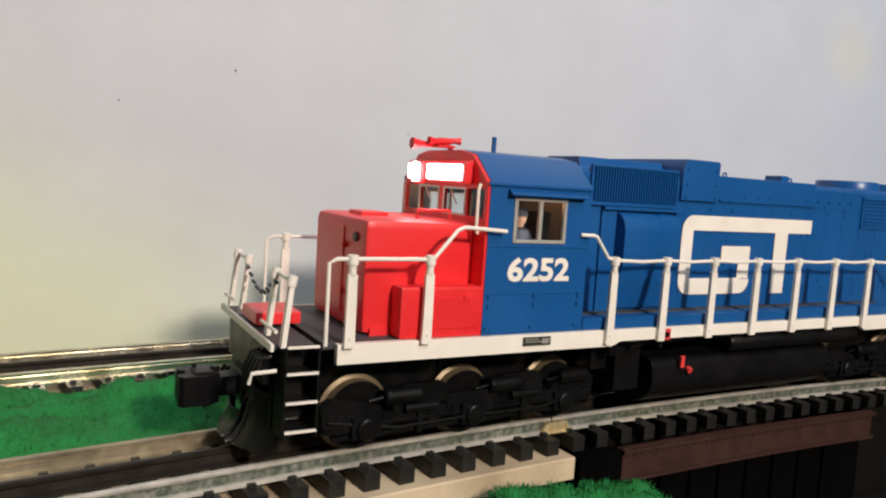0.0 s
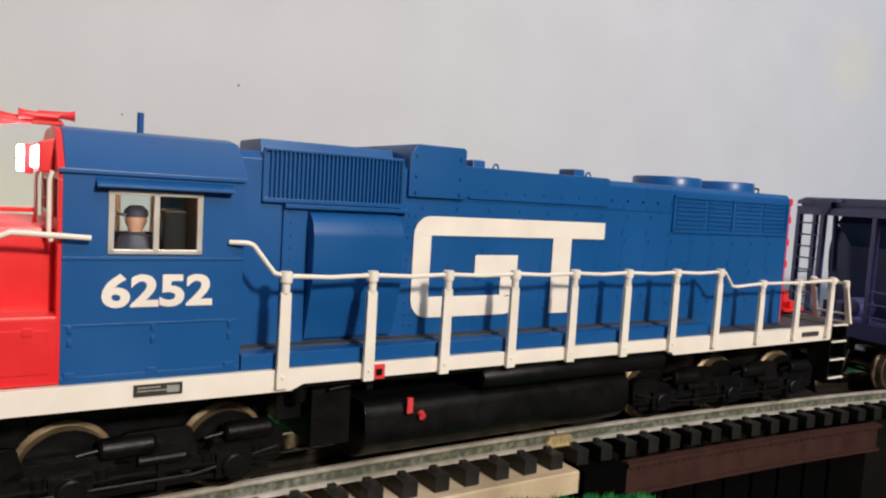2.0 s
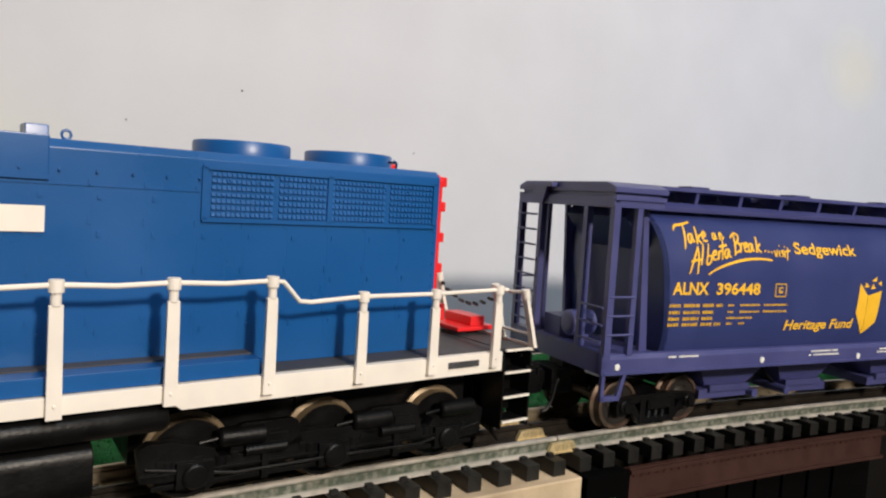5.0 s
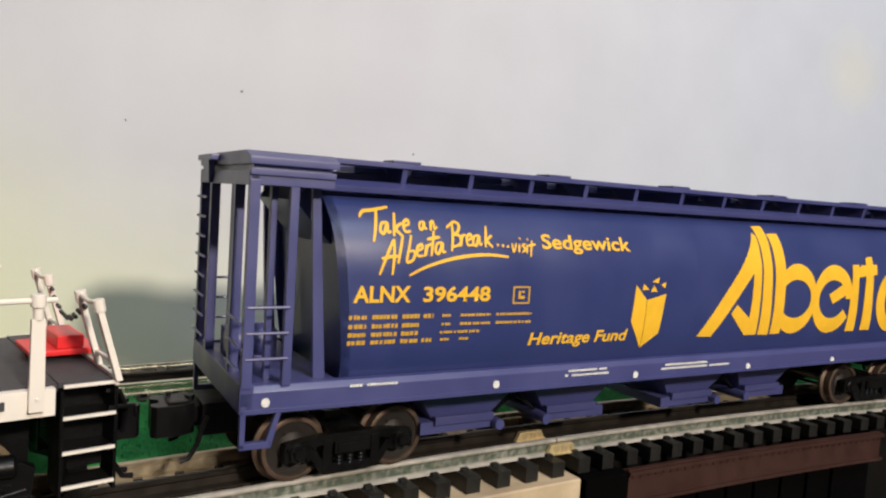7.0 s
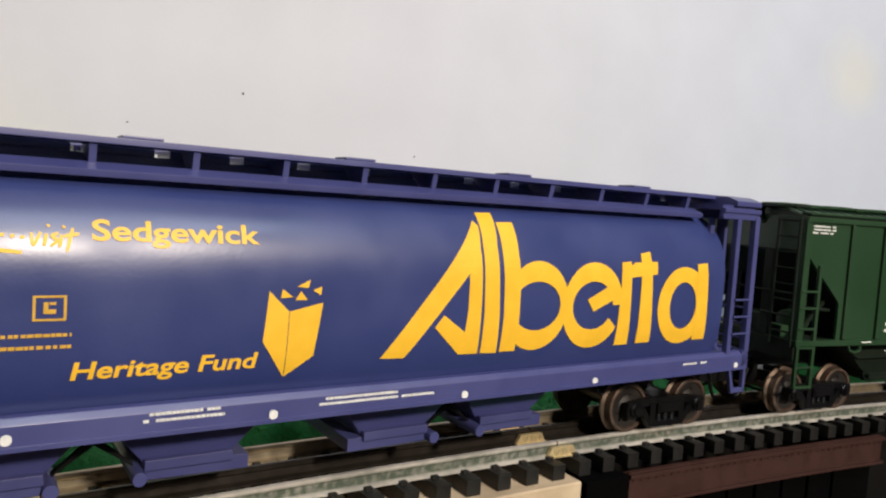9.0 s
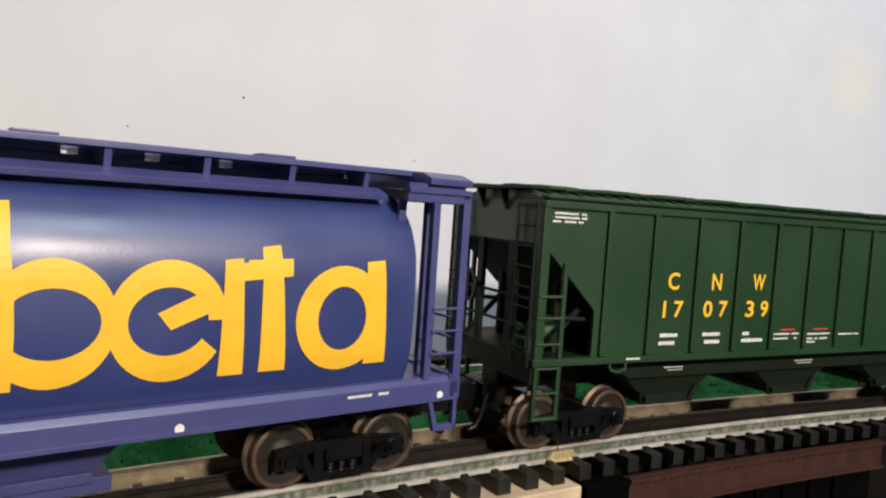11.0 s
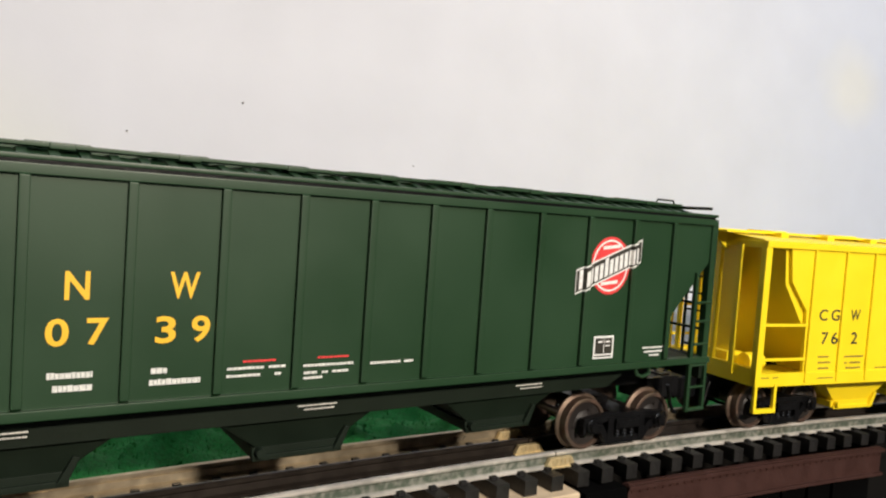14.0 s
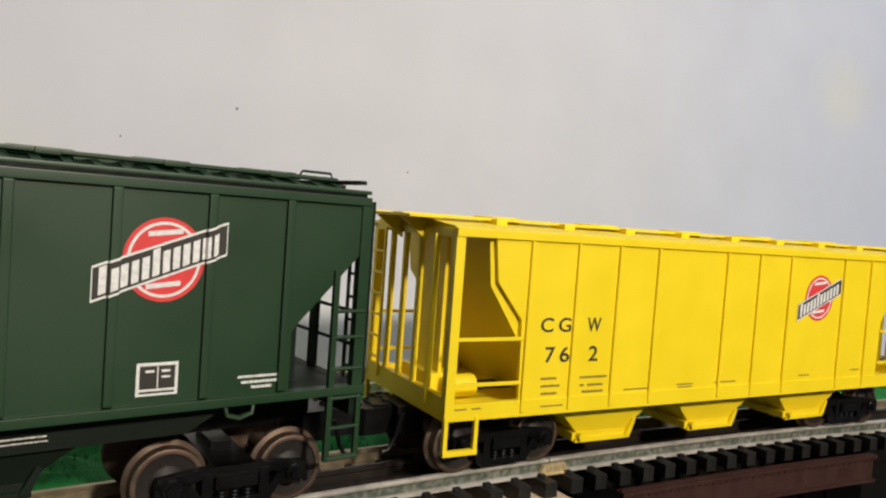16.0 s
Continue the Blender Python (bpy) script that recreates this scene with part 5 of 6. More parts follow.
    sq = [bar(90.4, 83.4, 60.0, 60.5), bar(90.4, 83.4, 54.8, 55.3), bar(90.4, 89.8, 55.3, 60.0), bar(84.0, 83.4, 55.3, 60.0), bar(88.2, 85.6, 56.4, 57.4), bar(88.2, 87.2, 57.4, 59), bar(87, 85.6, 58.4, 59)]
    sheet("inspection_box", sq, lie, GOLD_DIM, e, step=2.5)
    rnd = random.Random(7)
    dots = []
    columns = ((149.4, 143.6), (141.8, 133.0), (131.6, 125.6), (124.2, 120.6), (117.4, 114.2), (110.5, 98.9), (96.6, 82.2))
    for w, cols in ((51.6, (0, 1, 2, 3, 4, 5, 6)), (48.9, (0, 1, 2, 4, 5, 6)), (46.4, (0, 1, 2)), (44.1, (0, 1, 2, 3, 4))):
        spans = [columns[k] for k in cols] + ([(117.8, 102.8)] if w == 46.4 else [(110.3, 106.8)] if w == 44.1 else [])
        for a, b in spans:
            u, tall = a, 1.35 if a > 119 else 0.85
            while u > b + 0.3:
                d = rnd.uniform(0.8, 1.5)
                dots.append(bar(u, max(b, u - d), w - tall / 2, w + tall * rnd.uniform(0.35, 0.5)))
                u -= d + rnd.choice((0.16, 0.2, 0.5))
    tagged(sheet("data_print", dots, lie, GOLD_DIM, e, "rows of tiny yellow data bars"), kind="stuff")
    pk = [[(34.3, 60.9), (28.4, 55.4), (28.7, 37.6), (35.5, 47.6)], [(28.2, 55.4), (18.4, 57.6), (20.4, 43.0), (28.5, 37.6)], [(30.6, 61.4), (27.4, 59.2), (31.0, 59.0)],
          [(26.4, 62.0), (22.6, 63.8), (23.0, 61.6)], [(25.2, 60.8), (23.2, 58.4), (26.8, 58.4)], [(21.6, 61.0), (19.0, 62.0), (19.2, 59.6)]]
    sheet("box_emblem", pk, lie, GOLD, e, "yellow folded box emblem", step=2.5)
    wordmark(e, lie)
    for u, w in ((173.6, 28.9), (95.0, 28.8), (31.6, 28.2), (-32.8, 27.9), (-91.4, 27.7), (-175.6, 27.8)):
        part("sill_dot", Shape().rod((u, 32.9, w), (u, 33.35, w), 1.25, 16), PALE_INK, e, "white round spot on the sill")
    for a, b, w in ((64, 46, 31), (65.5, 45, 29.4), (16, -8, 30.6), (18, -21, 29.2), (148, 132, 31.4), (-141, -156, 30.0)):
        fine_print(e, lambda u, w: 33.05, a, b, w, 0.8, DIM_INK, name="sill_print")
    freight_truck(e, 143.2, math.degrees(CURVE * 137))
    freight_truck(e, -148.5, -math.degrees(CURVE * 137))
    TRAIN.append((e, 416.0, 137.0))
    return e


GLYPH = {}


def glyph(letter, *strokes):
    """Pen strokes of one brush-written letter, in a cell one high at small letters."""
    GLYPH[letter] = strokes


glyph("T", [(-1.0, 1.1), (-0.6, 1.5), (0.2, 1.62), (1.6, 1.9)], [(0.55, 1.7), (0.3, 0.9), (-0.1, -0.6)])
glyph("A", [(-0.7, -0.8), (0.0, 0.8), (0.55, 1.75)], [(0.55, 1.75), (0.5, 0.6), (0.35, -0.8)], [(-0.55, 0.35), (0.2, 0.5), (0.9, 0.55)])
glyph("B", [(0.25, 1.55), (0.1, 0.6), (-0.1, -0.35)], [(-0.35, 1.3), (0.5, 1.75), (0.85, 1.5), (0.6, 1.05), (0.2, 0.85)], [(0.2, 0.85), (0.75, 0.75), (0.7, 0.2), (0.05, -0.05)])
glyph("a", [(0.65, 0.9), (0.2, 0.8), (0.0, 0.25), (0.3, 0.1), (0.7, 0.9), (0.65, 0.2), (0.95, 0.25)])
glyph("k", [(0.4, 1.75), (0.15, 0.8), (0.0, 0.0)], [(0.85, 1.0), (0.25, 0.55), (0.8, 0.0)])
glyph("e", [(0.1, 0.5), (0.55, 0.7), (0.5, 1.0), (0.1, 0.75), (0.1, 0.15), (0.65, 0.15)])
glyph("n", [(0.15, 0.9), (0.0, 0.0), (0.3, 0.8), (0.55, 0.85), (0.5, 0.1), (0.9, 0.45)])
glyph("l", [(0.45, 1.8), (0.2, 0.9), (0.0, 0.0)])
glyph("b", [(0.45, 1.8), (0.2, 0.9), (0.0, 0.0), (0.5, 0.15), (0.65, 0.7), (0.2, 0.7)])
glyph("r", [(0.15, 0.9), (0.0, 0.0), (0.25, 0.75), (0.65, 0.95)])
glyph("t", [(0.4, 1.6), (0.2, 0.8), (0.0, -0.15)], [(-0.25, 1.0), (0.85, 1.2)])
glyph("v", [(0.0, 0.9), (0.15, 0.0), (0.65, 0.95)])
glyph("i", [(0.15, 0.9), (0.0, 0.0)], [(0.25, 1.4), (0.35, 1.55)])
glyph("s", [(0.6, 0.95), (0.15, 0.75), (0.5, 0.4), (0.05, 0.0)])
glyph(".", [(0.0, 0.1), (0.3, 0.16)])


def brush(points, wide):
    """A ribbon of quads along a smoothed line of pen points."""
    line = []
    for i in range(len(points) - 1):
        p = [Vector(points[min(max(i + k, 0), len(points) - 1)]) for k in (-1, 0, 1, 2)]
        for j in range(5):
            t = j / 5
            line.append(0.5 * (2 * p[1] + (p[2] - p[0]) * t + (2 * p[0] - 5 * p[1] + 4 * p[2] - p[3]) * t * t + (3 * p[1] - p[0] - 3 * p[2] + p[3]) * t ** 3))
    line.append(Vector(points[-1]))
    left, right = [], []
    for i, p in enumerate(line):
        d = (line[min(i + 1, len(line) - 1)] - line[max(i - 1, 0)]).normalized()
        k = wide * (0.62 + 0.38 * math.sin(math.pi * (i + 0.5) / len(line)))
        left.append(tuple(p + Vector((-d.y, d.x)) * k))
        right.append(tuple(p - Vector((-d.y, d.x)) * k))
    return curve_band(left, right)


def handwriting(e, lie):
    """The brush-written slogan: each letter at its place, rising along two lines, with a flourish below."""
    rows = (("T", 141.6, 75.8, 4.1), ("a", 139.4, 75.6, 3.9), ("k", 135.0, 75.2, 3.9), ("e", 131.4, 76.2, 3.9), ("a", 125.6, 77.2, 2.9), ("n", 121.8, 77.3, 3.0),
            ("A", 137.4, 67.2, 4.1), ("l", 134.0, 67.3, 4.5), ("b", 131.0, 67.9, 4.3), ("e", 127.6, 69.2, 3.8), ("r", 124.6, 69.6, 3.8), ("t", 122.4, 70.3, 4.3), ("a", 120.8, 70.2, 4.0),
            ("B", 114.4, 72.8, 4.2), ("r", 111.4, 72.8, 3.8), ("e", 109.0, 72.8, 3.8), ("a", 106.4, 72.9, 3.8), ("k", 101.8, 72.8, 3.7),
            (".", 97.2, 73.2, 3.0), (".", 95.2, 73.0, 3.0), (".", 93.2, 72.8, 3.0),
            ("v", 91.0, 71.6, 2.9), ("i", 88.4, 71.4, 3.0), ("s", 87.2, 71.4, 3.0), ("i", 85.2, 71.2, 3.0), ("t", 83.6, 70.6, 3.0))
    depth = 0
    for letter, u, w, tall in rows:
        for k, pen in enumerate(GLYPH[letter]):
            depth += 1
            sheet("slogan_stroke", brush([(u - x * tall, w + y * tall) for x, y in pen], 0.50 if tall > 3.3 else 0.40), lambda a, b: lie(a, b) + 0.01 * (depth % 12), GOLD, e, "yellow brush-written slogan stroke" if depth == 1 else "", step=2.5)
    sweep_line = [(130.0 - 37.2 * k / 7, 63.8 + 6.6 * math.sin(k / 7 * 2.0) ** 0.8) for k in range(8)]
    sheet("slogan_underline", brush(sweep_line, 0.55), lie, GOLD, e, "yellow brush stroke under the slogan", step=2.5)


def curve_band(left, right):
    return [[a, b, d, c] for (a, b), (c, d) in zip(zip(left, left[1:]), zip(right, right[1:]))]


WORD = {
    "leg": [(-1.4, 40.8), (-9.8, 40.4), (-32.1, 65.6), (-36.3, 70.6), (-37.6, 80.1), (-36.0, 81.7)],
    "stroke": [(-36.0, 81.7), (-36.9, 70.6), (-37.5, 57.1), (-37.6, 40.3), (-30.0, 40.4), (-19.9, 49.3), (-23.2, 52.9), (-31.6, 47.4), (-32.3, 54.7), (-32.1, 65.6)],
    "s1l": [(-38.5, 84.1), (-37.8, 73.9), (-38.2, 63.9), (-38.8, 52.8), (-38.7, 40.3)],
    "s1r": [(-45.3, 84.4), (-43.6, 74.0), (-44.2, 63.9), (-45.1, 52.7), (-45.5, 40.0)],
    "s2l": [(-45.5, 81.4), (-45.6, 72.4), (-46.3, 63.0), (-46.9, 52.6), (-46.6, 40.3)],
    "s2r": [(-52.6, 81.7), (-52.4, 72.5), (-53.3, 63.0), (-53.6, 52.4), (-53.3, 40.3)],
    "b": (-61.2, 54.9, 14.8, 14.3, 8.1, 10.6), "e": (-87.8, 54.5, 15.0, 15.0, 8.4, 10.0), "a": (-137.8, 53.4, 14.8, 15.0, 9.0, 8.0),
    "tongue": [(-84.8, 56.6), (-99.6, 63.2), (-102.0, 57.8), (-88.2, 52.4)],
    "r1": [(-101.8, 69.6), (-106.8, 70.0), (-108.1, 39.7), (-101.1, 39.7)],
    "r2": [(-106.6, 65.0), (-108.4, 69.6), (-120.0, 70.0), (-115.0, 64.6)],
    "t1": [(-112.4, 72.9), (-117.8, 73.6), (-120.5, 39.9), (-112.6, 39.9)],
    "t2": [(-106.7, 68.8), (-121.4, 70.1), (-121.3, 65.4), (-106.7, 64.2)],
    "a1": [(-145.6, 69.3), (-151.9, 69.8), (-153.8, 39.6), (-146.2, 39.6)]}


def wordmark(e, lie):
    """The large stylised province name, stroke by stroke."""
    layer = []

    def mark(faces):
        layer.append(0)
        sheet("wordmark_stroke", faces, lambda u, w: lie(u, w) + 0.012 * len(layer), GOLD, e, "", step=2.5)
    W = WORD
    g = W["leg"]
    mark([[g[0], g[1], g[2], g[5]], [g[2], g[3], g[4], g[5]]])
    s = W["stroke"]
    mark([[s[0], s[1], s[9]], [s[1], s[2], s[8], s[9]], [s[2], s[3], s[7], s[8]], [s[3], s[4], s[7]], [s[4], s[5], s[6], s[7]]])
    mark(curve_band(W["s1l"], W["s1r"]))
    mark(curve_band(W["s2l"], W["s2r"]))
    for key, gap in (("b", None), ("e", (-38, -2)), ("a", None)):
        cu, cw, ro, rx, ri, rix = W[key]
        f = []
        n = 44
        for i in range(n):
            a0, a1 = 360 * i / n, 360 * (i + 1) / n
            if gap and gap[0] <= (a0 if a0 < 180 else a0 - 360) < gap[1]:
                continue
            q = []
            for out, a in ((1, a0), (1, a1), (0, a1), (0, a0)):
                c, t = math.cos(radians(a)), math.sin(radians(a))
                q.append((cu - (rx if out else rix) * c, cw + (ro if out else ri) * t))
            f.append(q)
        mark(f)
    mark([W["tongue"]])
    mark([W["r1"]])
    mark([W["r2"]])
    mark([W["t1"]])
    mark([W["t2"]])
    mark([W["a1"]])


# ---- square-sided covered hoppers ----
def herald(e, ribs, proud, cu, cw, r, a, b, tall):
    """Red disc with a slanting black band edged in white; its words are plain bars."""
    lie = lambda u, w: proud if any(abs(u - k) < 1.3 for k in ribs) else 32.15
    cuts = [k + d for k in ribs for d in (-1.5, -1.2, 1.2, 1.5)]
    sheet("herald_disc", ring(cu, cw, r, 0, n=40), lambda u, w: lie(u, w), RED_INK, e, "red round herald disc", cuts=cuts)
    sheet("herald_ring", ring(cu, cw, r * 0.9, r * 0.83, n=40), lambda u, w: lie(u, w) + 0.05, PALE_INK, e, cuts=cuts)
    (u0, w0), (u1, w1) = a, b

    def strip(f0, f1, e0=0.0, e1=1.0):
        q = []
        for t, f in ((e0, f0), (e1, f0), (e1, f1), (e0, f1)):
            q.append((u0 + (u1 - u0) * t, w0 + (w1 - w0) * t + tall * f))
        return q
    sheet("herald_band_edge", [strip(0, 1)], lambda u, w: lie(u, w) + 0.1, PALE_INK, e, "white edged slanting band", cuts=cuts)
    sheet("herald_band", [strip(0.07, 0.93, 0.008, 0.992)], lambda u, w: lie(u, w) + 0.15, GREY_INK, e, "black slanting band with pale bars", cuts=cuts)
    bars = []
    n = 12
    for k in range(n):
        t = 0.05 + 0.9 * k / n
        tall_one = k in (0, 5)
        bars.append(strip(0.14, 0.9 if tall_one else 0.76, t, t + 0.9 / n * 0.7))
    for q in bars:
        sheet("herald_bar", [q], lambda u, w: lie(u, w) + 0.2, PALE_INK, e, cuts=cuts)
    for dw in (0.62, -0.62):
        sheet("herald_bar", [[(cu + r * 0.42, cw + r * dw - 0.8), (cu - r * 0.42, cw + r * dw + 0.1), (cu - r * 0.42, cw + r * dw + 1.3), (cu + r * 0.42, cw + r * dw + 0.4)]], lambda u, w: lie(u, w) + 0.05, PALE_INK, e, cuts=cuts)


def bay(e, mat, gate_mat, u, top, half, w_top, w_bot, gate_half):
    h = Shape().loft([[(u + top, -25, w_top), (u - top, -25, w_top), (u - top, 25, w_top), (u + top, 25, w_top)],
                      [(u + half, -22, w_bot), (u - half, -22, w_bot), (u - half, 22, w_bot), (u + half, 22, w_bot)]])
    part("hopper_bay", h, mat, e, "", 0.3)
    g = Shape().box(u + gate_half, u - gate_half, -22.5, 22.5, w_bot - 2.4, w_bot + 0.6)
    for side in (1, -1):
        g.rod((u + half, side * 21, w_bot - 0.6), (u + half, side * 25, w_bot - 0.6), 1.4, 10)
        g.box(u + half + 2, u - half - 2, side * 21.5, side * 23.4, w_bot - 3, w_bot - 1.4)
        g.prism([(u - half + 1, w_bot - 2), (u - half - 2.6, w_bot + 4.5), (u - half - 4.2, w_bot + 4.0), (u - half - 1.5, w_bot - 2)], side * 21, side * 24, "y")
    part("outlet_gate", g, gate_mat, e, "", 0.2)


def green_hopper():
    fit_scale(0.9678, 1.88, 1.0176, -0.52)
    e = thing("covered_hopper_car", "dark green ribbed covered hopper car model with yellow letters", "rail car", "hopper cars of the train")
    lie = lambda u, w: 32.15
    UE = 163.0
    for side in (1, -1):
        y0, y1 = side * 30.4, side * 32.0
        part("side_panel", Shape().prism([(162.3, 90.2), (162.3, 76.8), (138.0, 54.6), (136.8, 53.0), (136.8, 36.6), (-138.4, 36.6), (-138.4, 53.0), (-139.6, 54.6), (-161.6, 76.6), (-161.6, 90.2)], y0, y1, "y"), GREEN, e, "dark green side panel", 0.15)
        for u in (132.8, 110.4, 86.9, 63.9, 41.2, 19.6, -2.0, -23.0, -44.0, -66.8, -89.8, -113.4, -135.6):
            part("side_rib", Shape().prism([(side * 31.9, 36.6), (side * 33.4, 37.4), (side * 33.4, 88.4), (side * 31.9, 89.4)], u + 1.15, u - 1.15, "x"), GREEN, e, "", 0.3)
        part("side_sill", Shape().box(163.5, -163.5, side * 29.5, side * 33.4, 34.4, 36.8), GREEN, e, "green side sill", 0.3)
        part("top_chord", Shape().box(162.4, -161.8, side * 29.8, side * 33.2, 88.6, 91.0), GREEN, e, "", 0.3)
        part("running_board", Shape().box(165, -159, side * 8, side * 17, 95.4, 96.4), GREEN, e, "dark green running board", 0.2)
        # black strip added as the shade in the gap under the eave
        part("roof_gap_shade", Shape().box(160, -160, side * 30.0, side * 33.0, 91.0, 91.8), BLACK, e)
        part("roof_eave", Shape().box(161.5, -161.5, side * 28.0, side * 33.2, 91.8, 92.9), GREEN, e, "", 0.3)
        part("tack_loop", Shape().pipe([(128, side * 32, 34.6), (127.5, side * 32.4, 32), (124, side * 32.4, 31), (120.5, side * 32.4, 32), (120, side * 32, 34.6)], 0.7, 6), GREEN, e)
        part("tack_loop", Shape().pipe([(-128, side * 32, 34.6), (-127.5, side * 32.4, 32), (-124, side * 32.4, 31), (-120.5, side * 32.4, 32), (-120, side * 32, 34.6)], 0.7, 6), GREEN, e)
    rf = Shape().prism([(-31, 90.6), (31, 90.6), (29.5, 91.6), (14, 94.4), (-14, 94.4), (-29.5, 91.6)], 161, -160.6, "x")
    part("roof", rf, GREEN, e, "dark green corrugated roof", 0.2)
    for k in range(46):
        u = 157 - k * 7
        part("roof_corrugation", Shape().prism([(-30, 91.4), (30, 91.4), (15, 95.0), (-15, 95.0)], u + 1.3, u - 1.3, "x"), GREEN, e, "", 0.3)
    for k in range(10):
        u = 140 - k * 31
        part("roof_hatch", Shape().box(u + 8, u - 8, -7, 7, 94.3, 97.2), GREEN, e, "", 0.5)
        part("hatch_saddle", Shape().box(u + 3.0, u - 3.0, 12, 17.4, 95, 96.6), GREEN, e, "", 0.4)
    for side in (1, -1):
        grab(e, GREENDK, [(-148, side * 12, 96), (-149, side * 12, 97.8), (-159, side * 12, 97.8), (-160, side * 12, 96)], 0.4, "roof_grab_iron")
    for d, ue in ((1, UE), (-1, -UE)):
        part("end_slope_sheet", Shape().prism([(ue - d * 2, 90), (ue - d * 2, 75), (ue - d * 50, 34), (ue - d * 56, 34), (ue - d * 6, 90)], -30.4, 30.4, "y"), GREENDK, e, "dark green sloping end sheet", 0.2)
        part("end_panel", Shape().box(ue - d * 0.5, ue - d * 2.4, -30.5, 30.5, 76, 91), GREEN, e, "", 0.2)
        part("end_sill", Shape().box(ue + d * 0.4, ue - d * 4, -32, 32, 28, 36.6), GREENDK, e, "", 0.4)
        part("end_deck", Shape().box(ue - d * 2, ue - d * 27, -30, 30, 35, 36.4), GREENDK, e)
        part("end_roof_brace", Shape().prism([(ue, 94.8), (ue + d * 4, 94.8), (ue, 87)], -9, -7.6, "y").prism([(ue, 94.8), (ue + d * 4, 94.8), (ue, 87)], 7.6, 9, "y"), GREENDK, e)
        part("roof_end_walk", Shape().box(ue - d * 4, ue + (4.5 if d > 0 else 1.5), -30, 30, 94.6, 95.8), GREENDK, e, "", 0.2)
        for side in (1, -1):
            part("corner_post", Shape().box(ue - d * 0.4, ue - d * 4.0, side * 29.8, side * 32.8, 34, 90), GREEN, e, "", 0.25)
            part("ladder_post", Shape().box(ue - d * 10.4, ue - d * 12.2, side * 31.6, side * 33.2, 15.4, 70), GREEN, e, "", 0.2)
            part("step_post", Shape().box(ue - d * 0.6, ue - d * 2.2, side * 31.6, side * 33.2, 15.4, 36), GREEN, e, "", 0.2)
            for w in (16.2, 25, 33.6, 42, 51, 58.4):
                part("ladder_rung", Shape().rod((ue - d * 1, side * 32.8, w), (ue - d * 11.4, side * 32.8, w), 0.55 if w > 17 else 0.8, 6), GREEN, e)
            el = Shape()
            for w in range(40, 90, 7):
                el.rod((ue + d * 1.4, side * 30, w), (ue + d * 1.4, side * 19, w), 0.45, 6)
            el.box(ue + d * 0.8, ue + d * 1.6, side * 30, side * 31, 34, 90).box(ue + d * 0.8, ue + d * 1.6, side * 18.4, side * 19.4, 34, 90)
            part("end_ladder", el, GREENDK, e)
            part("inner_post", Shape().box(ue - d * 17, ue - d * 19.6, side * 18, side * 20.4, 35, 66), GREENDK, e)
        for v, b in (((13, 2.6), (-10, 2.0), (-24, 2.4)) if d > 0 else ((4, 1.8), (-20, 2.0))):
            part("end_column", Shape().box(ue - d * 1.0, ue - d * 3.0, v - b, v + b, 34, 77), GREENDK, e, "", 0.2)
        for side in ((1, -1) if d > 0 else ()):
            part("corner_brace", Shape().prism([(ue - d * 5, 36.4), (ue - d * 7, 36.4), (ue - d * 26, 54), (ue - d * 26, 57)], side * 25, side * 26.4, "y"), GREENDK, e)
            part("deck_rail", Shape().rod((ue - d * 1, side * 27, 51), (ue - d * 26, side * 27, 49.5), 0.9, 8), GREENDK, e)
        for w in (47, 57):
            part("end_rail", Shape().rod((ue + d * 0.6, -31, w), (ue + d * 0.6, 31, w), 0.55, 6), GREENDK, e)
        coupler(e, ue + d * 2, d, 18, 12)
        for v in (-9, 11):
            air_hose(e, ue + d * 4, d * 0.5, v)
    part("brake_wheel", Shape().lathe([(168.6, 6.2), (169.6, 6.4), (169.6, 5.2), (168.6, 5.2)], (0, -6, 58), 24, "x").box(168.8, 169.4, -6.6, -5.4, 52.5, 63.5).box(168.8, 169.4, -11.5, -0.5, 57.4, 58.6).rod((162, -6, 58), (169.6, -6, 58), 0.9, 8), BLACK, e, "black brake wheel")
    part("brake_cylinder", Shape().lathe([(154, 2), (153, 4.8), (143, 5.4), (142, 4.6), (140.6, 3.0), (140, 1.2)], (0, 17, 43.4), 20, "x"), GREEN, e, "green brake cylinder on the end deck")
    part("brake_valve", Shape().box(158, 152, 10, 20, 36, 41.5).box(150, 146, -8, 2, 36, 44), GREEN, e, "", 0.5)
    part("center_sill", Shape().box(160, -160, -5.5, 5.5, 20, 33), BLACK, e)
    part("underframe", Shape().box(134, -136, -29, 29, 32.4, 34.6).prism([(124, 33), (112, 26.6), (-112, 26.6), (-124, 33)], -26, 26, "y"), GREENDK, e, "blackish green underframe skirt")
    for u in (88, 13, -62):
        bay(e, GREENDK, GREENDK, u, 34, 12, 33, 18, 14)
    letters = (("C", 101.6, 95.7, 61.2, 67.7), ("N", 77.9, 72.5, 61.2, 67.7), ("W", 54.2, 46.8, 61.3, 67.8), ("7", 97.6, 92.6, 50.7, 57.0),
               ("0", 81.6, 76.6, 50.7, 57.0), ("7", 72.8, 68.0, 50.7, 57.0), ("3", 57.2, 52.2, 50.5, 57.1), ("9", 48.4, 43.6, 50.5, 57.1))
    for k, (c, a, b, w0, w1) in enumerate(letters):
        lettering("letter" if k < 3 else "digit", c, (a, b, w0, w1), lie, GOLD, e, bold=0.02)
    sheet("digit", [bar(103.2, 101.8, 50.7, 57.0)], lie, GOLD, e)
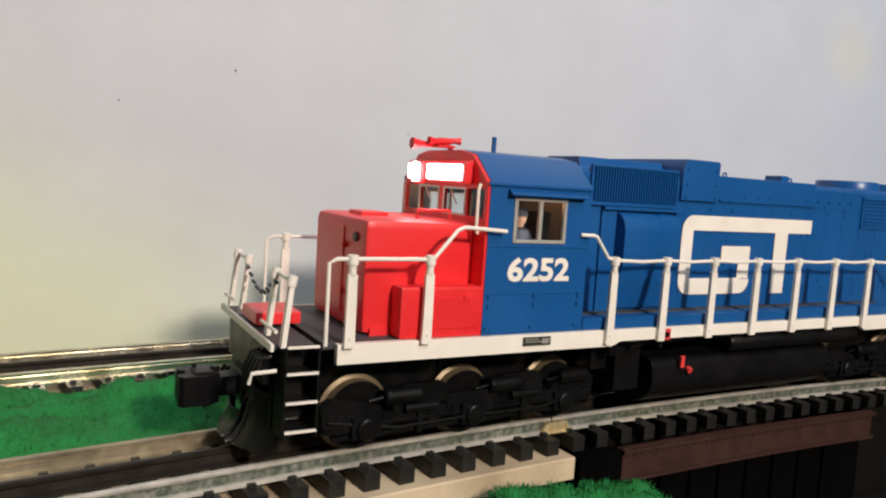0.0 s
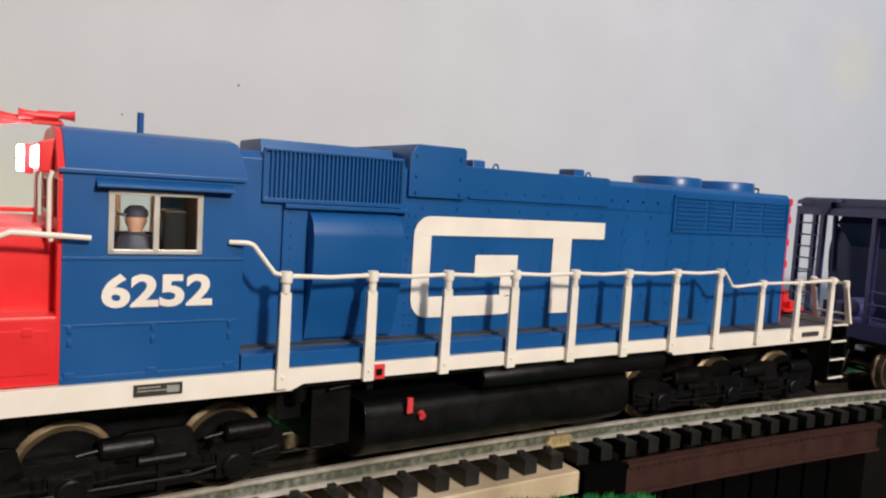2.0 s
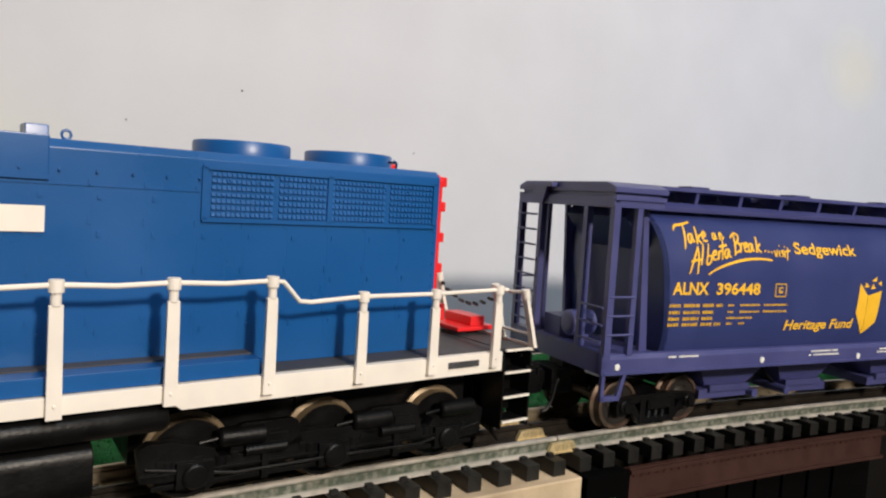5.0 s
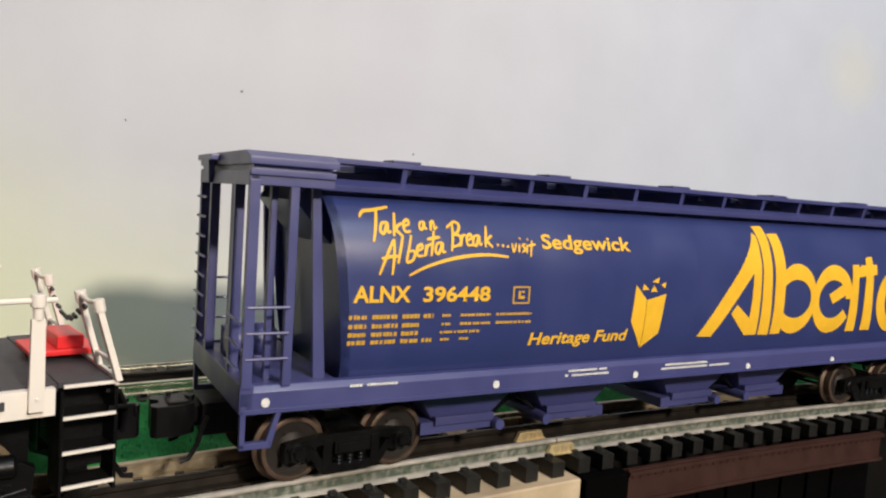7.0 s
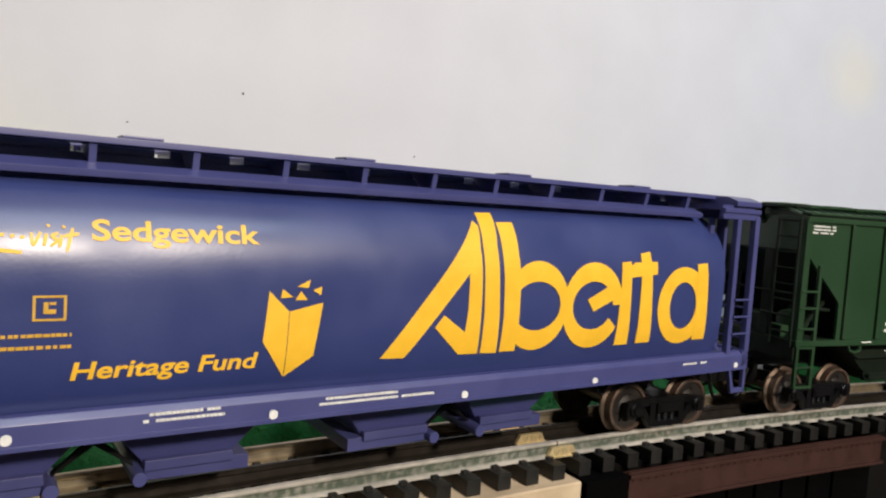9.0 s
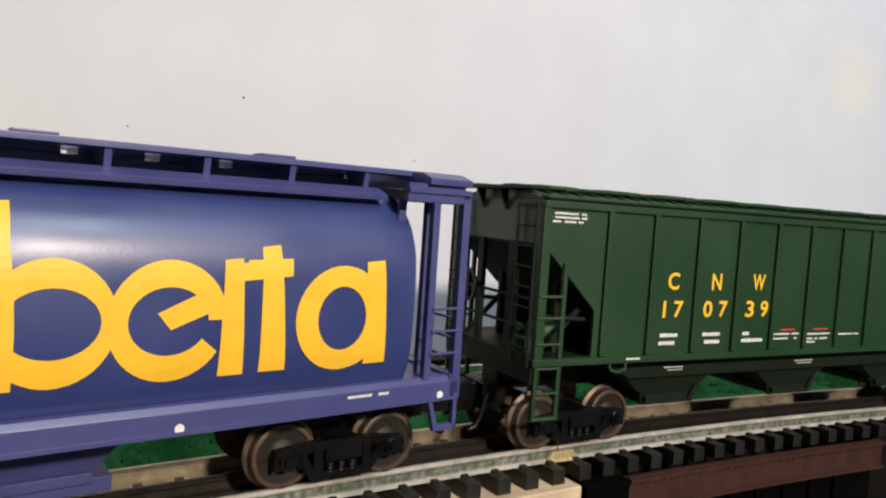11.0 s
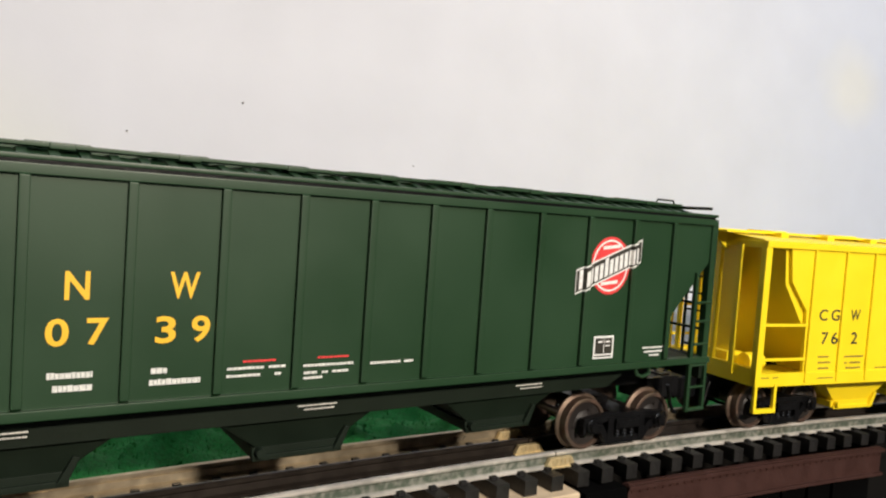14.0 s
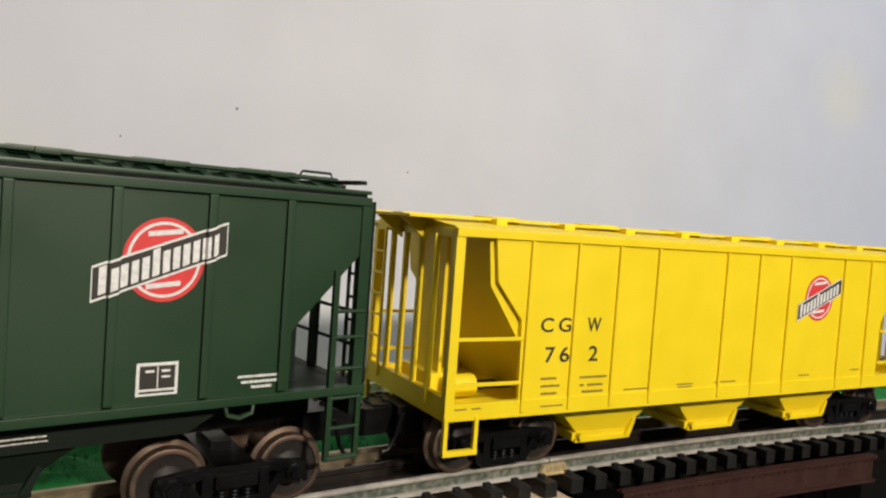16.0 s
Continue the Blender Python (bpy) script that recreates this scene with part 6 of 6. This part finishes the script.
    for a, b, w in ((103.8, 94.6, 43.3), (104.2, 95.7, 40.3), (80.9, 71.1, 43.3), (79.6, 70.8, 40.3), (57.8, 53.6, 43.2), (58.1, 45.5, 40.4), (38.5, 22.3, 42.9), (38.7, 23.4, 41.0), (17.0, 1.4, 42.6), (16.8, 2.9, 40.6), (16.7, 10.8, 39.2),
                    (-4.2, -19.2, 42.2), (159.5, 143.4, 86.6), (159.4, 143.4, 85.2), (159.3, 144.7, 83.8), (-123, -135, 41.4), (-124, -134.5, 39.9), (-127, -133, 38.5), (120.9, 114.2, 35.6)):
        fine_print(e, (lambda u, w: 33.5) if w < 36 else lie, a, b, w, 1.5 if 44 > w > 40 and a > 45 else 0.75, DIM_INK)
    for a, b in ((34.4, 25.2), (12.8, 2.8)):
        fine_print(e, lie, a, b, 44.7, 0.6, RED_INK)
    for a, b in ((94.1, 82.5), (15.4, 2.6), (-66.2, -79.4)):
        fine_print(e, lambda u, w: 26.3, a, b, 30.0, 0.45, DIM_INK)
        fine_print(e, lambda u, w: 26.3, a - 2, b + 1, 28.9, 0.4, DIM_INK)
    sheet("notice_frame", [bar(-96.4, -106.8, 38.9, 47.0)], lie, PALE_INK, e, "white framed notice")
    sheet("notice_panel", [bar(-97.2, -106.0, 40.6, 46.2), bar(-97.2, -106.0, 39.5, 40.0)], lambda u, w: 32.2, GREY_INK, e)
    sheet("notice_print", [bar(-98.6, -100.8, 44.6, 45.2), bar(-102.6, -104.8, 44.6, 45.2), bar(-102.6, -104.8, 43.2, 43.7), bar(-101.5, -101.8, 40.8, 46)], lambda u, w: 32.25, PALE_INK, e)
    herald(e, (-89.8, -113.4), 33.55, -101.8, 71.9, 10.2, (-84.8, 61.6), (-117.9, 73.2), 8.6)
    freight_truck(e, 132.4, math.degrees(CURVE * 129))
    freight_truck(e, -130.2, -math.degrees(CURVE * 129))
    TRAIN.append((e, 787.5, 129.0))
    return e


def yellow_hopper():
    fit_scale(0.9681, 3.28, 1.0143, -0.40)
    e = thing("covered_hopper_car", "bright yellow ribbed covered hopper car model with black letters", "rail car", "hopper cars of the train")
    lie = lambda u, w: 32.15
    UE = 136.5
    for side in (1, -1):
        y0, y1 = side * 30.4, side * 32.0
        part("side_panel", Shape().prism([(120.6, 82.6), (118.6, 67.4), (107.8, 55.0), (106.6, 23.0), (-106.6, 23.0), (-107.8, 55.0), (-118.6, 67.4), (-120.6, 82.6)], y0, y1, "y"), YELLOW, e, "bright yellow side panel", 0.15)
        part("top_chord", Shape().box(136.5, -136.5, side * 29.8, side * 33.0, 81.6, 84.4), YELLOW, e, "", 0.3)
        part("side_sill", Shape().box(136.5, -136.5, side * 30.2, side * 32.4, 22.4, 28.0), YELLOW, e, "yellow side sill", 0.2)
        for u in (105.4, 84.6, 64.8, 44.8, 5.8, -14.6, -35.4, -74.4, -95.4):
            part("side_rib", Shape().prism([(side * 31.9, 23.2), (side * 33.0, 24), (side * 33.0, 81.2), (side * 31.9, 82)], u + 0.7, u - 0.7, "x"), YELLOW, e, "", 0.25)
        part("running_board", Shape().box(148, -148, side * 7, side * 15, 87.2, 88.2), YELLOW, e, "yellow running board", 0.2)
        for k in range(8):
            u = 110 - k * 31
            part("roof_support", Shape().box(u + 2.4, u - 2.4, side * 10, side * 19, 85.4, 88.0), YELLOW, e, "", 0.4)
    part("roof", Shape().prism([(-31.5, 84.0), (31.5, 84.0), (30, 85.0), (0, 87.4), (-30, 85.0)], 136, -136, "x"), YELLOW, e, "yellow roof", 0.2)
    for k in range(5):
        u = 100 - k * 50
        part("roof_hatch", Shape().rod((u, 0, 86), (u, 0, 88.8), 9, 20), YELLOW, e, "", 0.4)
    for d, ue in ((1, UE), (-1, -UE)):
        part("end_slope_sheet", Shape().prism([(ue - d * 14, 84), (ue - d * 16, 66), (ue - d * 46, 24), (ue - d * 50, 24), (ue - d * 22, 84)], -30.2, 30.2, "y"), YELLOW, e, "yellow sloping end sheet", 0.2)
        part("end_sill", Shape().box(ue, ue - d * 3, -32.4, 32.4, 22.4, 30), YELLOW, e, "", 0.3)
        part("end_deck", Shape().box(ue - d * 2, ue - d * 48, -30, 30, 24.4, 25.4), YELLOW, e)
        part("end_beam", Shape().box(ue, ue - d * 14, -31.6, 31.6, 81, 84), YELLOW, e, "", 0.3)
        for v in (17, 6, -6, -17):
            part("end_post", Shape().box(ue - d * 0.4, ue - d * 2.4, v - 0.9, v + 0.9, 27, 82), YELLOW, e, "", 0.2)
        part("end_center_panel", Shape().box(ue - d * 10, ue - d * 11.5, -9, 9, 30, 82), YELLOW, e, "", 0.2)
        part("end_roof_walk", Shape().box(ue - d * 1, ue + d * 12, -21, 21, 86.8, 87.8), YELLOW, e, "", 0.2)
        part("end_walk_brace", Shape().prism([(ue - d * 1, 86.8), (ue + d * 10, 86.8), (ue - d * 1, 79)], 9, 10.2, "y").prism([(ue - d * 1, 86.8), (ue + d * 10, 86.8), (ue - d * 1, 79)], -10.2, -9, "y"), YELLOW, e)
        for side in (1, -1):
            part("corner_post", Shape().box(ue, ue - d * 3.6, side * 29.6, side * 32.6, 22.6, 84), YELLOW, e, "", 0.3)
            for w in (48.8, 34.0):
                part("side_rung", Shape().box(ue - d * 3, ue - d * 30, side * 31.4, side * 32.6, w - 0.6, w + 0.6), YELLOW, e, "", 0.2)
            st = Shape().box(ue - d * 0.2, ue - d * 1.8, side * 31.2, side * 32.8, 11.4, 24).box(ue - d * 12.0, ue - d * 13.6, side * 31.2, side * 32.8, 11.4, 24).box(ue - d * 0.2, ue - d * 13.6, side * 31.0, side * 33, 11.2, 13.0)
            part("stirrup_step", st, YELLOW, e, "", 0.25)
            for w in (33, 41, 49, 57, 65, 73) if side < 0 else ():
                part("end_ladder_rung", Shape().rod((ue + d * 1.0, side * 31, w), (ue + d * 1.0, side * 20, w), 0.5, 6), YELLOW, e)
            part("ladder_stile", Shape().box(ue + d * 0.2, ue + d * 1.2, side * 19.4, side * 20.4, 26, 82), YELLOW, e)
        coupler(e, ue + d * 2, d, 17, 12)
        for v in (-9, 11):
            air_hose(e, ue + d * 4, d * 0.5, v)
    part("brake_gear", Shape().box(130, 120, -14, 10, 25.4, 33).rod((126, 16, 30), (116, 16, 30), 4, 14), YELLOW, e, "", 0.4)
    part("center_sill", Shape().box(134, -134, -5.5, 5.5, 16, 26), BLACK, e)
    for u in (58, -3, -68):
        bay(e, YELLOW, YELLOW, u, 27, 12, 24, 10.8, 15)
    letters = (("C", 99.4, 93.8, 50.8, 55.8), ("G", 91.4, 85.8, 50.8, 55.8), ("W", 78.2, 71.7, 50.8, 55.8), ("7", 96.6, 92.2, 40.3, 45.7), ("6", 90.0, 85.6, 40.3, 45.7), ("2", 76.6, 72.2, 40.3, 45.7))
    for k, (c, a, b, w0, w1) in enumerate(letters):
        lettering("letter" if k < 3 else "digit", c, (a, b, w0, w1), lie, GREY_INK, e, "black letter" if k < 3 else "black digit", bold=0.012)
    for a, b, w in ((97.8, 90.7, 34.4), (97.5, 89.1, 31.8), (97.2, 90.1, 29.2), (80, 65.8, 34.2), (79.7, 68.5, 31.4), (79.4, 68.3, 29.0), (97.3, 87.1, 25.1), (57.8, 43.3, 28.9), (29.8, 20.5, 29.5), (29, 21, 28.4), (8, -5, 29.4), (-47, -55, 30.0), (-86, -93, 31.0), (132.8, 128, 26.0), (126, 122.3, 26.0)):
        fine_print(e, (lambda u, w: 32.5) if w < 28 else lie, a, b, w, 0.9 if a > 60 and w > 28 else 0.6, TAN_INK)
    herald(e, (-35.4, -74.4), 33.15, -57.2, 64.0, 10.0, (-42.4, 53.8), (-72.8, 65.8), 7.4)
    freight_truck(e, 105.1, math.degrees(CURVE * 105))
    freight_truck(e, -105.1, -math.degrees(CURVE * 105))
    TRAIN.append((e, 1114.0, 105.0))
    return e


cylindrical_hopper()
green_hopper()
yellow_hopper()


# ---- motion ----
TRAVEL = [(0, -129.6), (0.5, -96.4), (1, -64.7), (1.5, -33.5), (2, -3.4), (2.5, 27.2), (3, 57.7), (3.5, 88.6),
          (6, 248.2), (6.5, 283.9), (7, 320.0), (7.5, 355.2), (8, 388.8), (8.5, 424.2), (9, 459.6), (11.5, 641.5),
          (12, 681.7), (12.5, 720.8), (13, 759.3), (13.5, 797.1), (14, 835.2), (14.5, 874.3), (15, 913.0),
          (15.5, 951.1), (16, 988.4)]


def travel(t):
    """The leading unit's way along the track, smooth through the rows."""
    k = max(i for i, r in enumerate(TRAVEL) if r[0] <= t + 1e-9)
    if k == len(TRAVEL) - 1:
        return TRAVEL[-1][1]

    def slope(i):
        a, b = max(i - 1, 0), min(i + 1, len(TRAVEL) - 1)
        return (TRAVEL[b][1] - TRAVEL[a][1]) / (TRAVEL[b][0] - TRAVEL[a][0])
    (t0, p0), (t1, p1) = TRAVEL[k], TRAVEL[k + 1]
    h = t1 - t0
    x = (t - t0) / h
    m0, m1 = slope(k) * h, slope(k + 1) * h
    return (2 * x ** 3 - 3 * x * x + 1) * p0 + (x ** 3 - 2 * x * x + x) * m0 + (3 * x * x - 2 * x ** 3) * p1 + (x ** 3 - x * x) * m1


def motions():
    for ob, back, half in TRAIN:
        walk(ob, [(i / 2, on_track(travel(i / 2) - back, half)) for i in range(33)])
    for ob, x, z, r in WHEELSETS:
        rows = []
        for i in range(129):
            t = i / 8
            rows.append((t, pose(x * MM, 0, z * MM, 0, math.degrees((travel(t) + 130) / r), 0)))
        walk(ob, rows)


motions()
